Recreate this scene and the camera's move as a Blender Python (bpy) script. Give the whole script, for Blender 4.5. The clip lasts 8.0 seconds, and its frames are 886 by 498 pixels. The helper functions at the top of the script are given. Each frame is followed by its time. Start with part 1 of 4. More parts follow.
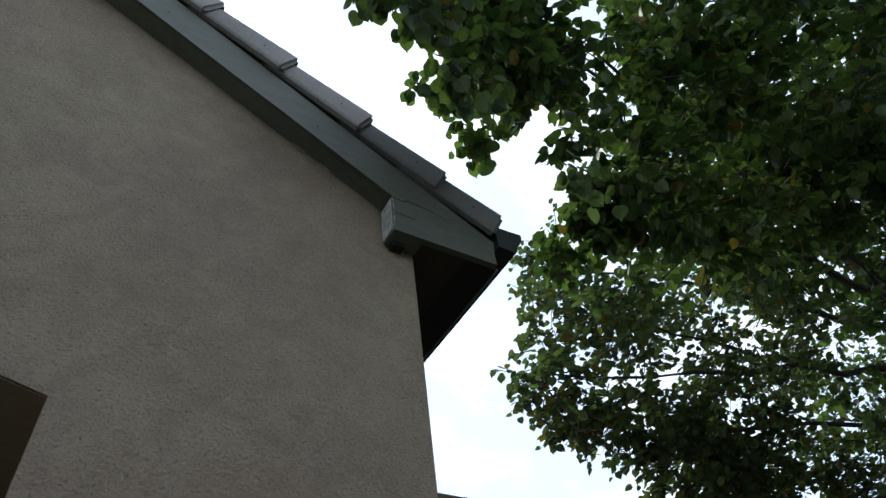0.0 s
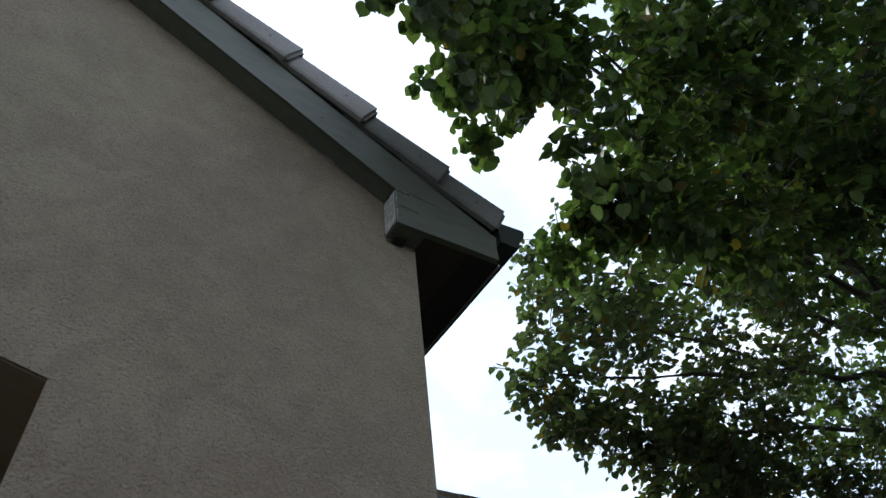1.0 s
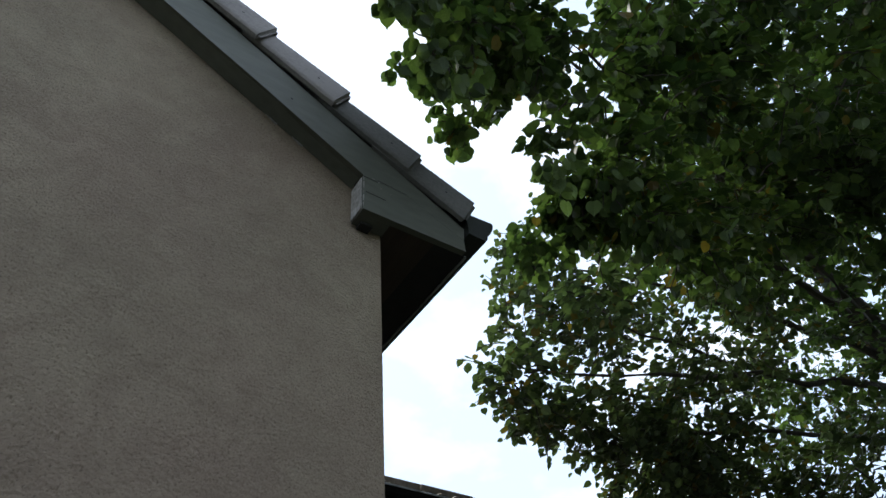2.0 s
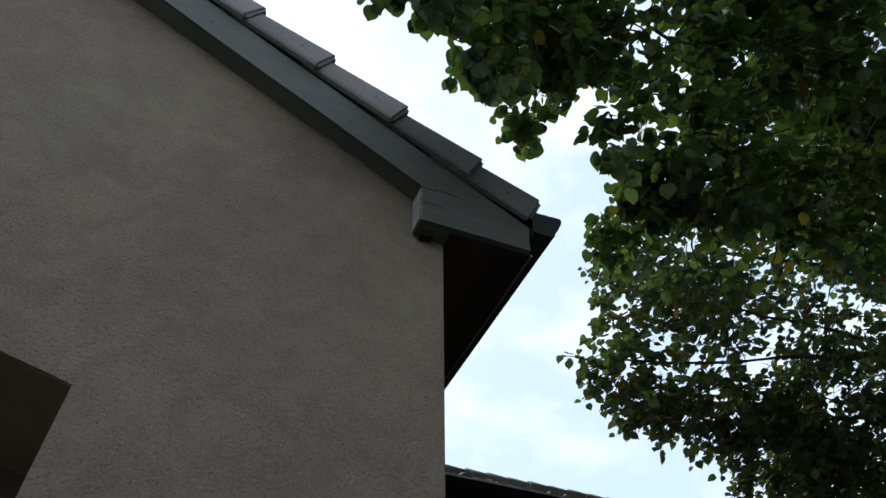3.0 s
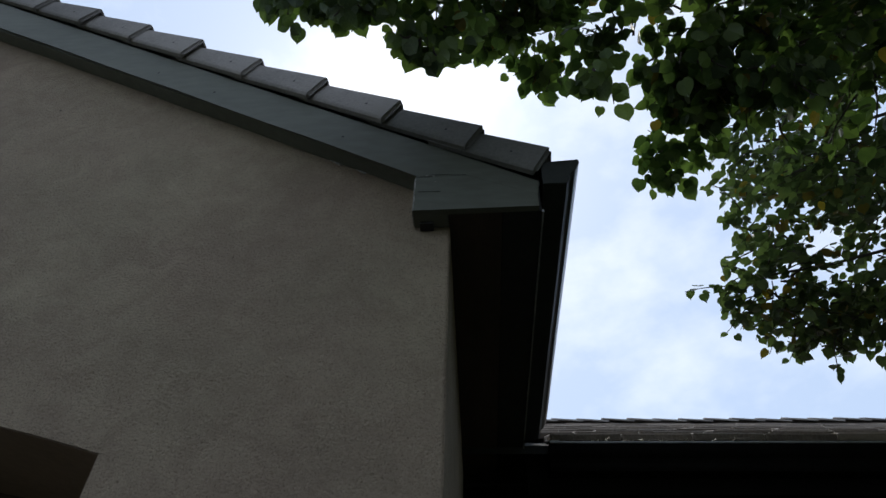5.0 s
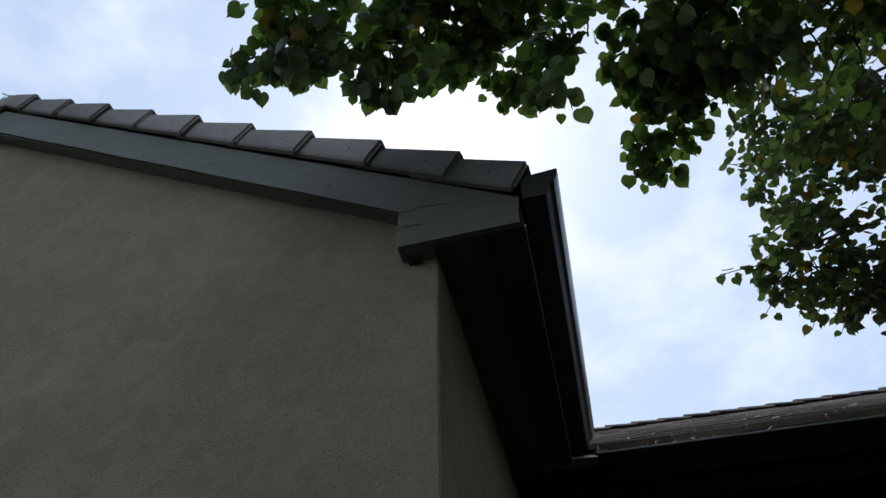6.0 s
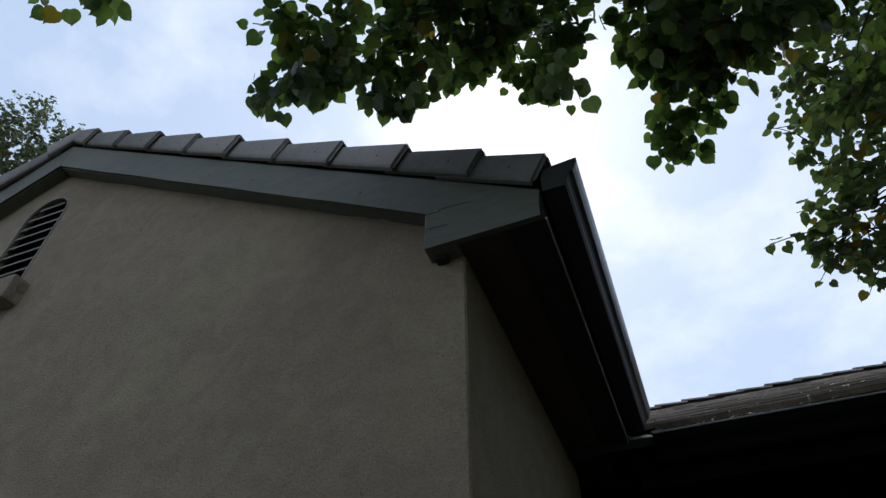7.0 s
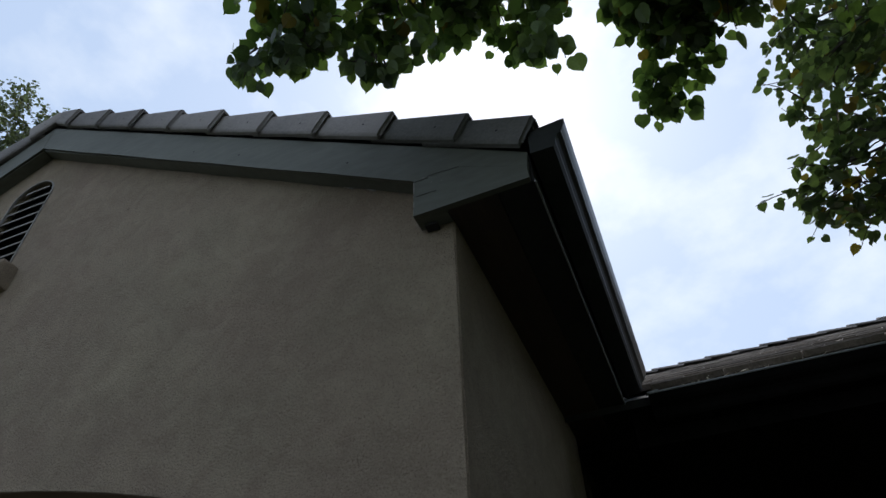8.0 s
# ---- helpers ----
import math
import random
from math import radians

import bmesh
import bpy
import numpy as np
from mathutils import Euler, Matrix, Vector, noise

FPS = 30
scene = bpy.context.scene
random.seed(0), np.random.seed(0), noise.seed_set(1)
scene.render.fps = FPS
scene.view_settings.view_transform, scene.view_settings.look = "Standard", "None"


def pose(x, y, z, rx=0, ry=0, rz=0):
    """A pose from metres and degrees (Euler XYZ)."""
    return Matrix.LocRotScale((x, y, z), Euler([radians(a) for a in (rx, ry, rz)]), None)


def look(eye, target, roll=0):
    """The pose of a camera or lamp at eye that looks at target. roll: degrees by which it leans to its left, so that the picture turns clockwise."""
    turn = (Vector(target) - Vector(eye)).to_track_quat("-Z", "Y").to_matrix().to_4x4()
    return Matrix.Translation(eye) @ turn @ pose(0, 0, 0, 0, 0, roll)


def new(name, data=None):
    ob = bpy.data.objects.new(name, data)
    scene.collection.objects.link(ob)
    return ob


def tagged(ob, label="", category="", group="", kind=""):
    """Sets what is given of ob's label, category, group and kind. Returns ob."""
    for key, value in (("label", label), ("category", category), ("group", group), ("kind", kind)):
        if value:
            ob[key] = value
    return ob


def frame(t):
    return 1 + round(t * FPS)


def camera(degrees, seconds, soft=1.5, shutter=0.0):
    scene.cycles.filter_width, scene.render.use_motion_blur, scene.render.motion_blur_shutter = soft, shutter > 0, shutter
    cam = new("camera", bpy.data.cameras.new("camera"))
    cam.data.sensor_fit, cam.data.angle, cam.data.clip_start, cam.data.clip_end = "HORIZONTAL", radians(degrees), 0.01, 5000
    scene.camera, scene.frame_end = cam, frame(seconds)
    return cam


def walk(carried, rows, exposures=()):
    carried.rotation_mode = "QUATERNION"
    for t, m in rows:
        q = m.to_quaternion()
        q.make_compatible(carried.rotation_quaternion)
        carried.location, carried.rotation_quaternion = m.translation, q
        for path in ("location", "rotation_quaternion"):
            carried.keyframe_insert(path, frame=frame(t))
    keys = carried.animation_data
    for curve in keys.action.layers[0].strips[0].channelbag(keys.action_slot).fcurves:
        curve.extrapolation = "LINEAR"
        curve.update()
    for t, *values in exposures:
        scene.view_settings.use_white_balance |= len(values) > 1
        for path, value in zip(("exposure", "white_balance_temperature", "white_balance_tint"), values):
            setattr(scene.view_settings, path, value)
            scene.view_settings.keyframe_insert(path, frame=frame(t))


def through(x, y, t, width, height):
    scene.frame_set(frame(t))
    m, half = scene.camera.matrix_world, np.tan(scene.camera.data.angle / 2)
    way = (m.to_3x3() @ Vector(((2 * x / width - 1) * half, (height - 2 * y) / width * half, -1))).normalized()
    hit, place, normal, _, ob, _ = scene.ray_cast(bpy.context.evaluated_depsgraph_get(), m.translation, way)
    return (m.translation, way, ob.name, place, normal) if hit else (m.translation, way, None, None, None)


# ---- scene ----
cam = camera(69.1, 8.0)
PATH = [
    (0, (-0.767, -1.166, 1.515), (0.047, -0.099, 2.998), -9.1),
    (0.5, (-0.764, -1.168, 1.513), (0.05, -0.098, 2.994), -8.8),
    (1, (-0.768, -1.146, 1.509), (0.049, -0.079, 2.99), -8.0),
    (1.2, (-0.765, -1.16, 1.515), (0.051, -0.075, 2.984), -6.6),
    (2.3, (-0.678, -1.164, 1.516), (0.199, -0.112, 2.972), -7.2),
    (2.5, (-0.653, -1.192, 1.515), (0.121, -0.068, 2.977), -5.1),
    (3, (-0.552, -1.287, 1.507), (-0.019, -0.038, 2.976), -0.5),
    (3.5, (-0.455, -1.257, 1.508), (0.02, -0.008, 2.997), -1.4),
    (4, (-0.341, -1.224, 1.528), (0.096, 0.118, 2.946), -1.2),
    (4.5, (-0.13, -1.316, 1.542), (-0.069, 0.151, 2.9), 3.0),
    (4.7, (-0.036, -1.383, 1.552), (-0.076, 0.064, 2.932), 3.6),
    (5.8, (0.282, -1.364, 1.579), (0.054, -0.005, 3.029), -2.1),
    (6, (0.322, -1.378, 1.577), (0.026, -0.039, 3.033), -1.3),
    (6.5, (0.436, -1.419, 1.564), (-0.04, -0.145, 3.031), 2.2),
    (7, (0.474, -1.411, 1.565), (-0.037, -0.102, 2.988), 0.3),
    (7.5, (0.479, -1.398, 1.561), (-0.038, -0.061, 2.955), -1.1),
    (8, (0.479, -1.377, 1.558), (-0.039, -0.012, 2.924), -2.1),
]
walk(cam, [(t, look(eye, target, roll)) for t, eye, target, roll in PATH], [(0.0, 1.11), (1.2, 1.09), (2.5, 0.96), (3.5, 0.56), (4.5, 0.41), (6.0, 0.36), (8.0, 0.36)])

# ---- world and sun ----
world = bpy.data.worlds.new("sky")
scene.world = world
world.use_nodes = True
wn, wl = world.node_tree.nodes, world.node_tree.links
wn.clear()
w_out = wn.new("ShaderNodeOutputWorld")
w_bg = wn.new("ShaderNodeBackground")
w_sky = wn.new("ShaderNodeTexSky")
w_sky.sky_type = "NISHITA"
w_sky.sun_disc = False
w_sky.sun_elevation, w_sky.sun_rotation = radians(56), radians(-11)
w_sky.air_density, w_sky.dust_density = 1.0, 1.5
w_co = wn.new("ShaderNodeTexCoord")
w_map = wn.new("ShaderNodeMapping")
w_map.inputs["Scale"].default_value = (1.0, 1.0, 1.6)
w_n = wn.new("ShaderNodeTexNoise")
w_n.inputs["Scale"].default_value = 4.8
w_n.inputs["Detail"].default_value = 7.0
w_n.inputs["Roughness"].default_value = 0.55
w_ramp = wn.new("ShaderNodeValToRGB")
w_ramp.color_ramp.elements[0].position, w_ramp.color_ramp.elements[1].position = 0.46, 0.70
w_ramp.color_ramp.elements[0].color = (0, 0, 0, 1)
w_ramp.color_ramp.elements[1].color = (1, 1, 1, 1)
w_mix = wn.new("ShaderNodeMix")
w_mix.data_type = "RGBA"
w_mul = wn.new("ShaderNodeMix")
w_mul.data_type = "RGBA"
w_mul.blend_type = "MULTIPLY"
w_mul.inputs[0].default_value = 1.0
w_mul.inputs[7].default_value = (1.35, 1.35, 1.3, 1)
wl.new(w_co.outputs["Generated"], w_map.inputs["Vector"])
wl.new(w_map.outputs["Vector"], w_n.inputs["Vector"])
wl.new(w_n.outputs["Fac"], w_ramp.inputs["Fac"])
wl.new(w_sky.outputs["Color"], w_mul.inputs[6])
# a thin sheet of cloud, light blue-grey where thin and white where it gathers
w_cl = wn.new("ShaderNodeMix")
w_cl.data_type = "RGBA"
w_cl.inputs[6].default_value = (5.9, 7.4, 10.0, 1)
w_cl.inputs[7].default_value = (9.0, 10.0, 11.4, 1)
wl.new(w_ramp.outputs["Color"], w_cl.inputs[0])
wl.new(w_cl.outputs[2], w_mix.inputs[7])
w_mix.inputs[0].default_value = 0.8
wl.new(w_mul.outputs[2], w_mix.inputs[6])
# thin cloud brightens towards the veiled sun
SUN_WAY = Vector((-0.109, 0.549, 0.829)).normalized()
w_dot = wn.new("ShaderNodeVectorMath")
w_dot.operation = "DOT_PRODUCT"
w_dot.inputs[1].default_value = SUN_WAY
w_nrm = wn.new("ShaderNodeVectorMath")
w_nrm.operation = "NORMALIZE"
wl.new(w_co.outputs["Generated"], w_nrm.inputs[0])
wl.new(w_nrm.outputs[0], w_dot.inputs[0])
w_max = wn.new("ShaderNodeMath")
w_max.operation = "MAXIMUM"
w_max.inputs[1].default_value = 0.0
wl.new(w_dot.outputs["Value"], w_max.inputs[0])
w_pow = wn.new("ShaderNodeMath")
w_pow.operation = "POWER"
w_pow.inputs[1].default_value = 70.0
wl.new(w_max.outputs[0], w_pow.inputs[0])
w_amp = wn.new("ShaderNodeMath")
w_amp.operation = "MULTIPLY_ADD"
w_amp.inputs[1].default_value, w_amp.inputs[2].default_value = 0.16, 1.0
wl.new(w_pow.outputs[0], w_amp.inputs[0])
w_scl = wn.new("ShaderNodeVectorMath")
w_scl.operation = "SCALE"
wl.new(w_mix.outputs[2], w_scl.inputs[0])
wl.new(w_amp.outputs[0], w_scl.inputs["Scale"])
wl.new(w_scl.outputs[0], w_bg.inputs["Color"])
w_bg.inputs["Strength"].default_value = 0.08
wl.new(w_bg.outputs["Background"], w_out.inputs["Surface"])

sun = new("sun", bpy.data.lights.new("sun", "SUN"))
sun.data.energy, sun.data.angle, sun.data.color = 1.0, radians(14), (1.0, 0.95, 0.87)
sun.matrix_world = look(SUN_WAY * 30, (0, 0, 0))


# ---- materials ----
def material(name, low, high, rough=0.7, scale=6.0, grain=60.0, bump=0.2, metal=0.0, stretch=(1, 1, 1), island=0.0, obj=0.0, depth=0.004, spec=0.5):
    """Two colours mixed by broad blotches and fine grain, with relief."""
    m = bpy.data.materials.new(name)
    m.use_nodes = True
    n, l = m.node_tree.nodes, m.node_tree.links
    b = n["Principled BSDF"]
    co = n.new("ShaderNodeTexCoord")
    mp = n.new("ShaderNodeMapping")
    mp.inputs["Scale"].default_value = stretch
    l.new(co.outputs["Object"], mp.inputs["Vector"])
    big, fine = n.new("ShaderNodeTexNoise"), n.new("ShaderNodeTexNoise")
    big.inputs["Scale"].default_value, big.inputs["Detail"].default_value = scale, 5
    fine.inputs["Scale"].default_value, fine.inputs["Detail"].default_value = grain, 4
    for t in (big, fine):
        l.new(mp.outputs["Vector"], t.inputs["Vector"])
    add = n.new("ShaderNodeMath")
    add.operation = "MULTIPLY_ADD"
    add.inputs[1].default_value = 0.45
    l.new(fine.outputs["Fac"], add.inputs[0])
    half = n.new("ShaderNodeMath")
    half.operation = "MULTIPLY"
    half.inputs[1].default_value = 0.55
    l.new(big.outputs["Fac"], half.inputs[0])
    l.new(half.outputs[0], add.inputs[2])
    last = add.outputs[0]
    if island or obj:
        src = n.new("ShaderNodeObjectInfo").outputs["Random"] if obj else n.new("ShaderNodeNewGeometry").outputs["Random Per Island"]
        vary = n.new("ShaderNodeMath")
        vary.operation = "MULTIPLY_ADD"
        vary.inputs[1].default_value = obj or island
        l.new(src, vary.inputs[0])
        l.new(last, vary.inputs[2])
        shift = n.new("ShaderNodeMath")
        shift.operation = "SUBTRACT"
        shift.inputs[1].default_value = (obj or island) / 2
        l.new(vary.outputs[0], shift.inputs[0])
        last = shift.outputs[0]
    ramp = n.new("ShaderNodeValToRGB")
    ramp.color_ramp.elements[0].position, ramp.color_ramp.elements[1].position = 0.3, 0.7
    ramp.color_ramp.elements[0].color, ramp.color_ramp.elements[1].color = (*low, 1), (*high, 1)
    l.new(last, ramp.inputs["Fac"])
    l.new(ramp.outputs["Color"], b.inputs["Base Color"])
    b.inputs["Roughness"].default_value, b.inputs["Metallic"].default_value = rough, metal
    b.inputs["Specular IOR Level"].default_value = spec
    if bump:
        bp = n.new("ShaderNodeBump")
        bp.inputs["Strength"].default_value, bp.inputs["Distance"].default_value = bump, depth
        l.new(fine.outputs["Fac"], bp.inputs["Height"])
        l.new(bp.outputs["Normal"], b.inputs["Normal"])
    return m


def stucco_material():
    """Sand-finish stucco: fine pitted grain with short dark scratches and faint broad stains."""
    m = material("stucco", (0.258, 0.196, 0.135), (0.368, 0.281, 0.195), 0.92, 3.0, 70, 0.0)
    n, l = m.node_tree.nodes, m.node_tree.links
    b = n["Principled BSDF"]
    co = n.new("ShaderNodeTexCoord")
    warp = n.new("ShaderNodeTexNoise")
    warp.inputs["Scale"].default_value, warp.inputs["Detail"].default_value = 26, 3
    pits = n.new("ShaderNodeTexVoronoi")
    pits.inputs["Scale"].default_value = 120
    sand = n.new("ShaderNodeTexNoise")
    sand.inputs["Scale"].default_value, sand.inputs["Detail"].default_value, sand.inputs["Roughness"].default_value = 165, 5, 0.8
    for t in (warp, pits, sand):
        l.new(co.outputs["Object"], t.inputs["Vector"])
    mul = n.new("ShaderNodeMath")
    mul.operation = "MULTIPLY"
    l.new(pits.outputs["Distance"], mul.inputs[0])
    l.new(warp.outputs["Fac"], mul.inputs[1])
    tot = n.new("ShaderNodeMath")
    tot.operation = "MULTIPLY_ADD"
    tot.inputs[1].default_value = 1.0
    l.new(sand.outputs["Fac"], tot.inputs[0])
    l.new(mul.outputs[0], tot.inputs[2])
    wide = n.new("ShaderNodeTexNoise")
    wide.inputs["Scale"].default_value, wide.inputs["Detail"].default_value = 30, 3
    l.new(co.outputs["Object"], wide.inputs["Vector"])
    tot2 = n.new("ShaderNodeMath")
    tot2.operation = "MULTIPLY_ADD"
    tot2.inputs[1].default_value = 0.25
    l.new(wide.outputs["Fac"], tot2.inputs[0])
    l.new(tot.outputs[0], tot2.inputs[2])
    bp = n.new("ShaderNodeBump")
    bp.inputs["Strength"].default_value, bp.inputs["Distance"].default_value = 1.0, 0.0085
    l.new(tot2.outputs[0], bp.inputs["Height"])
    # the pits take a darker tone
    pit_tone = n.new("ShaderNodeValToRGB")
    pit_tone.color_ramp.elements[0].position, pit_tone.color_ramp.elements[1].position = 0.37, 0.45
    pit_tone.color_ramp.elements[0].color, pit_tone.color_ramp.elements[1].color = (0.44, 0.42, 0.40, 1), (1.0, 1.0, 1.0, 1)
    l.new(sand.outputs["Fac"], pit_tone.inputs["Fac"])
    ramp = next(x for x in n if x.bl_idname == "ShaderNodeValToRGB")
    both = n.new("ShaderNodeMix")
    both.data_type, both.blend_type = "RGBA", "MULTIPLY"
    both.inputs[0].default_value = 1.0
    l.new(ramp.outputs["Color"], both.inputs[6])
    l.new(pit_tone.outputs["Color"], both.inputs[7])
    # short upright nicks from the float, and broad faint weather stains
    tall = n.new("ShaderNodeMapping")
    tall.inputs["Scale"].default_value = (1.0, 1.0, 0.42)
    l.new(co.outputs["Object"], tall.inputs["Vector"])
    nick = n.new("ShaderNodeTexNoise")
    nick.inputs["Scale"].default_value, nick.inputs["Detail"].default_value = 120, 2
    l.new(tall.outputs["Vector"], nick.inputs["Vector"])
    cut = n.new("ShaderNodeValToRGB")
    cut.color_ramp.elements[0].position, cut.color_ramp.elements[1].position = 0.67, 0.72
    cut.color_ramp.elements[0].color, cut.color_ramp.elements[1].color = (1, 1, 1, 1), (0.66, 0.64, 0.62, 1)
    l.new(nick.outputs["Fac"], cut.inputs["Fac"])
    stain = n.new("ShaderNodeTexNoise")
    stain.inputs["Scale"].default_value, stain.inputs["Detail"].default_value = 1.3, 6
    l.new(co.outputs["Object"], stain.inputs["Vector"])
    tone = n.new("ShaderNodeValToRGB")
    tone.color_ramp.elements[0].position, tone.color_ramp.elements[1].position = 0.36, 0.64
    tone.color_ramp.elements[0].color, tone.color_ramp.elements[1].color = (0.95, 0.92, 0.92, 1), (1.03, 1.06, 1.02, 1)
    l.new(stain.outputs["Fac"], tone.inputs["Fac"])
    # patches where the float went over twice
    patch = n.new("ShaderNodeTexNoise")
    patch.inputs["Scale"].default_value, patch.inputs["Detail"].default_value, patch.inputs["Distortion"].default_value = 8.5, 5, 1.2
    l.new(co.outputs["Object"], patch.inputs["Vector"])
    blotch = n.new("ShaderNodeValToRGB")
    blotch.color_ramp.elements[0].position, blotch.color_ramp.elements[1].position = 0.36, 0.66
    blotch.color_ramp.elements[0].color, blotch.color_ramp.elements[1].color = (0.92, 0.905, 0.905, 1), (1.08, 1.09, 1.09, 1)
    l.new(patch.outputs["Fac"], blotch.inputs["Fac"])
    last = both.outputs[2]
    for layer in (cut, tone, blotch):
        mul = n.new("ShaderNodeMix")
        mul.data_type, mul.blend_type = "RGBA", "MULTIPLY"
        mul.inputs[0].default_value = 1.0
        l.new(last, mul.inputs[6])
        l.new(layer.outputs["Color"], mul.inputs[7])
        last = mul.outputs[2]
    l.new(last, b.inputs["Base Color"])
    l.new(bp.outputs["Normal"], b.inputs["Normal"])
    return m


def leaf_material(name, low, high, obj=0.0, turned=0.03, rough=0.42, spec=0.35, through=0.45):
    """Leaf blades that let part of the light through."""
    m = material(name, low, high, rough, 8, 60, 0.1, spec=spec, island=0.0 if obj else 0.6, obj=obj)
    n, l = m.node_tree.nodes, m.node_tree.links
    b = n["Principled BSDF"]
    ramp = next(x for x in n if x.bl_idname == "ShaderNodeValToRGB")
    tr = n.new("ShaderNodeBsdfTranslucent")
    warm = n.new("ShaderNodeMix")
    warm.data_type, warm.blend_type = "RGBA", "MULTIPLY"
    warm.inputs[0].default_value = 1.0
    warm.inputs[7].default_value = (0.95, 1.2, 0.55, 1)
    # one leaf in thirty has turned
    src = n.new("ShaderNodeObjectInfo").outputs["Random"] if obj else n.new("ShaderNodeNewGeometry").outputs["Random Per Island"]
    mixed = n.new("ShaderNodeMath")
    mixed.operation, mixed.inputs[1].default_value = "MULTIPLY", 37.0
    part_of = n.new("ShaderNodeMath")
    part_of.operation = "FRACT"
    late = n.new("ShaderNodeMath")
    late.operation, late.inputs[1].default_value = "GREATER_THAN", 1.0 - turned
    l.new(src, mixed.inputs[0])
    l.new(mixed.outputs[0], part_of.inputs[0])
    l.new(part_of.outputs[0], late.inputs[0])
    hue = n.new("ShaderNodeMix")
    hue.data_type = "RGBA"
    hue.inputs[7].default_value = (0.17, 0.115, 0.03, 1)
    l.new(late.outputs[0], hue.inputs[0])
    l.new(ramp.outputs["Color"], hue.inputs[6])
    l.new(hue.outputs[2], b.inputs["Base Color"])
    l.new(hue.outputs[2], warm.inputs[6])
    l.new(warm.outputs[2], tr.inputs["Color"])
    mix = n.new("ShaderNodeMixShader")
    mix.inputs[0].default_value = through
    l.new(b.outputs[0], mix.inputs[1])
    l.new(tr.outputs[0], mix.inputs[2])
    l.new(mix.outputs[0], n["Material Output"].inputs["Surface"])
    return m


STUCCO = stucco_material()
TRIM = material("green_grey_paint", (0.076, 0.076, 0.057), (0.121, 0.121, 0.093), 0.6, 3, 40, 0.25, stretch=(0.3, 1, 1), spec=0.3)
CHIPPED = material("peeling_white_primer", (0.10, 0.085, 0.065), (0.46, 0.43, 0.39), 0.8, 30, 70, 0.5)
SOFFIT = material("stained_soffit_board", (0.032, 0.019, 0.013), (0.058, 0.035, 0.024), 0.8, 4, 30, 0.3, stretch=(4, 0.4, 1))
FASCIA = material("dark_fascia_paint", (0.024, 0.022, 0.021), (0.040, 0.037, 0.034), 0.7, 3, 30, 0.15, spec=0.12)
GUTTER = material("dark_gutter_enamel", (0.026, 0.028, 0.025), (0.044, 0.046, 0.041), 0.5, 5, 40, 0.08, spec=0.2)
# paler than the trough: sky light on thin edges is in this colour
LIP = material("pale_gutter_lip", (0.15, 0.15, 0.145), (0.34, 0.33, 0.315), 0.4, 14, 70, 0.1)
# near black: dark enamel with the long eave's shade in its colour
SHADE_BLACK = material("shade_black_enamel", (0.006, 0.0055, 0.005), (0.011, 0.010, 0.009), 0.8, 5, 40, 0.08, spec=0.0)
BAND = material("glossy_gutter_enamel", (0.050, 0.046, 0.044), (0.095, 0.090, 0.086), 0.28, 9, 50, 0.06, spec=0.6)
TILE = material("weathered_concrete_tile", (0.132, 0.116, 0.105), (0.270, 0.238, 0.215), 0.85, 7, 80, 0.5, obj=0.35)
# darker tone for the two lowest verge tiles
TILE_DARK = material("dark_concrete_tile", (0.092, 0.086, 0.075), (0.172, 0.160, 0.142), 0.85, 7, 80, 0.5, obj=0.2)
FIELD = material("weathered_field_tile", (0.13, 0.100, 0.076), (0.30, 0.238, 0.185), 0.75, 9, 80, 0.6, island=0.6)
FIELD_NEAR = material("weathered_field_tile_near", (0.13, 0.100, 0.076), (0.30, 0.238, 0.185), 0.75, 9, 80, 0.6, obj=0.6)
DECK = material("roof_underlay", (0.02, 0.02, 0.02), (0.035, 0.033, 0.03), 0.9, 6, 40, 0.1)
DOOR = material("brown_door_paint", (0.070, 0.050, 0.035), (0.100, 0.075, 0.052), 0.8, 3, 40, 0.15, stretch=(0.4, 1, 1), spec=0.1)
ENTRY = material("dark_entry_brown", (0.030, 0.021, 0.014), (0.052, 0.036, 0.025), 0.8, 3, 40, 0.15, spec=0.1)
LINING = material("brown_lining", (0.200, 0.140, 0.090), (0.280, 0.200, 0.135), 0.8, 3, 40, 0.15, spec=0.2)
SLAT = material("shaded_slat_paint", (0.034, 0.024, 0.017), (0.055, 0.040, 0.029), 0.75, 3, 40, 0.15)
DARK = material("black_void", (0.008, 0.008, 0.008), (0.014, 0.013, 0.012), 0.9, 5, 20, 0.0)
LOUVER = material("pale_louver_paint", (0.20, 0.18, 0.155), (0.28, 0.255, 0.22), 0.6, 6, 50, 0.1)
LANTERN = material("aged_bronze_metal", (0.035, 0.030, 0.027), (0.07, 0.060, 0.055), 0.7, 12, 60, 0.1, metal=0.1, spec=0.2)
GROUND = material("asphalt_drive", (0.032, 0.031, 0.030), (0.058, 0.056, 0.053), 0.9, 0.7, 30, 0.2)
LAWN = material("dry_lawn", (0.05, 0.07, 0.02), (0.10, 0.11, 0.04), 0.95, 0.9, 40, 0.3)
BARK = material("dark_bark", (0.030, 0.024, 0.019), (0.075, 0.060, 0.048), 0.9, 9, 70, 0.8, stretch=(1, 1, 0.25))
LEAF = leaf_material("leaf_green", (0.046, 0.070, 0.028), (0.130, 0.175, 0.062), through=0.52)
LEAF_SIDE = leaf_material("leaf_dull_green", (0.056, 0.077, 0.038), (0.145, 0.176, 0.084), turned=0.05, rough=0.36, spec=0.5, through=0.39)
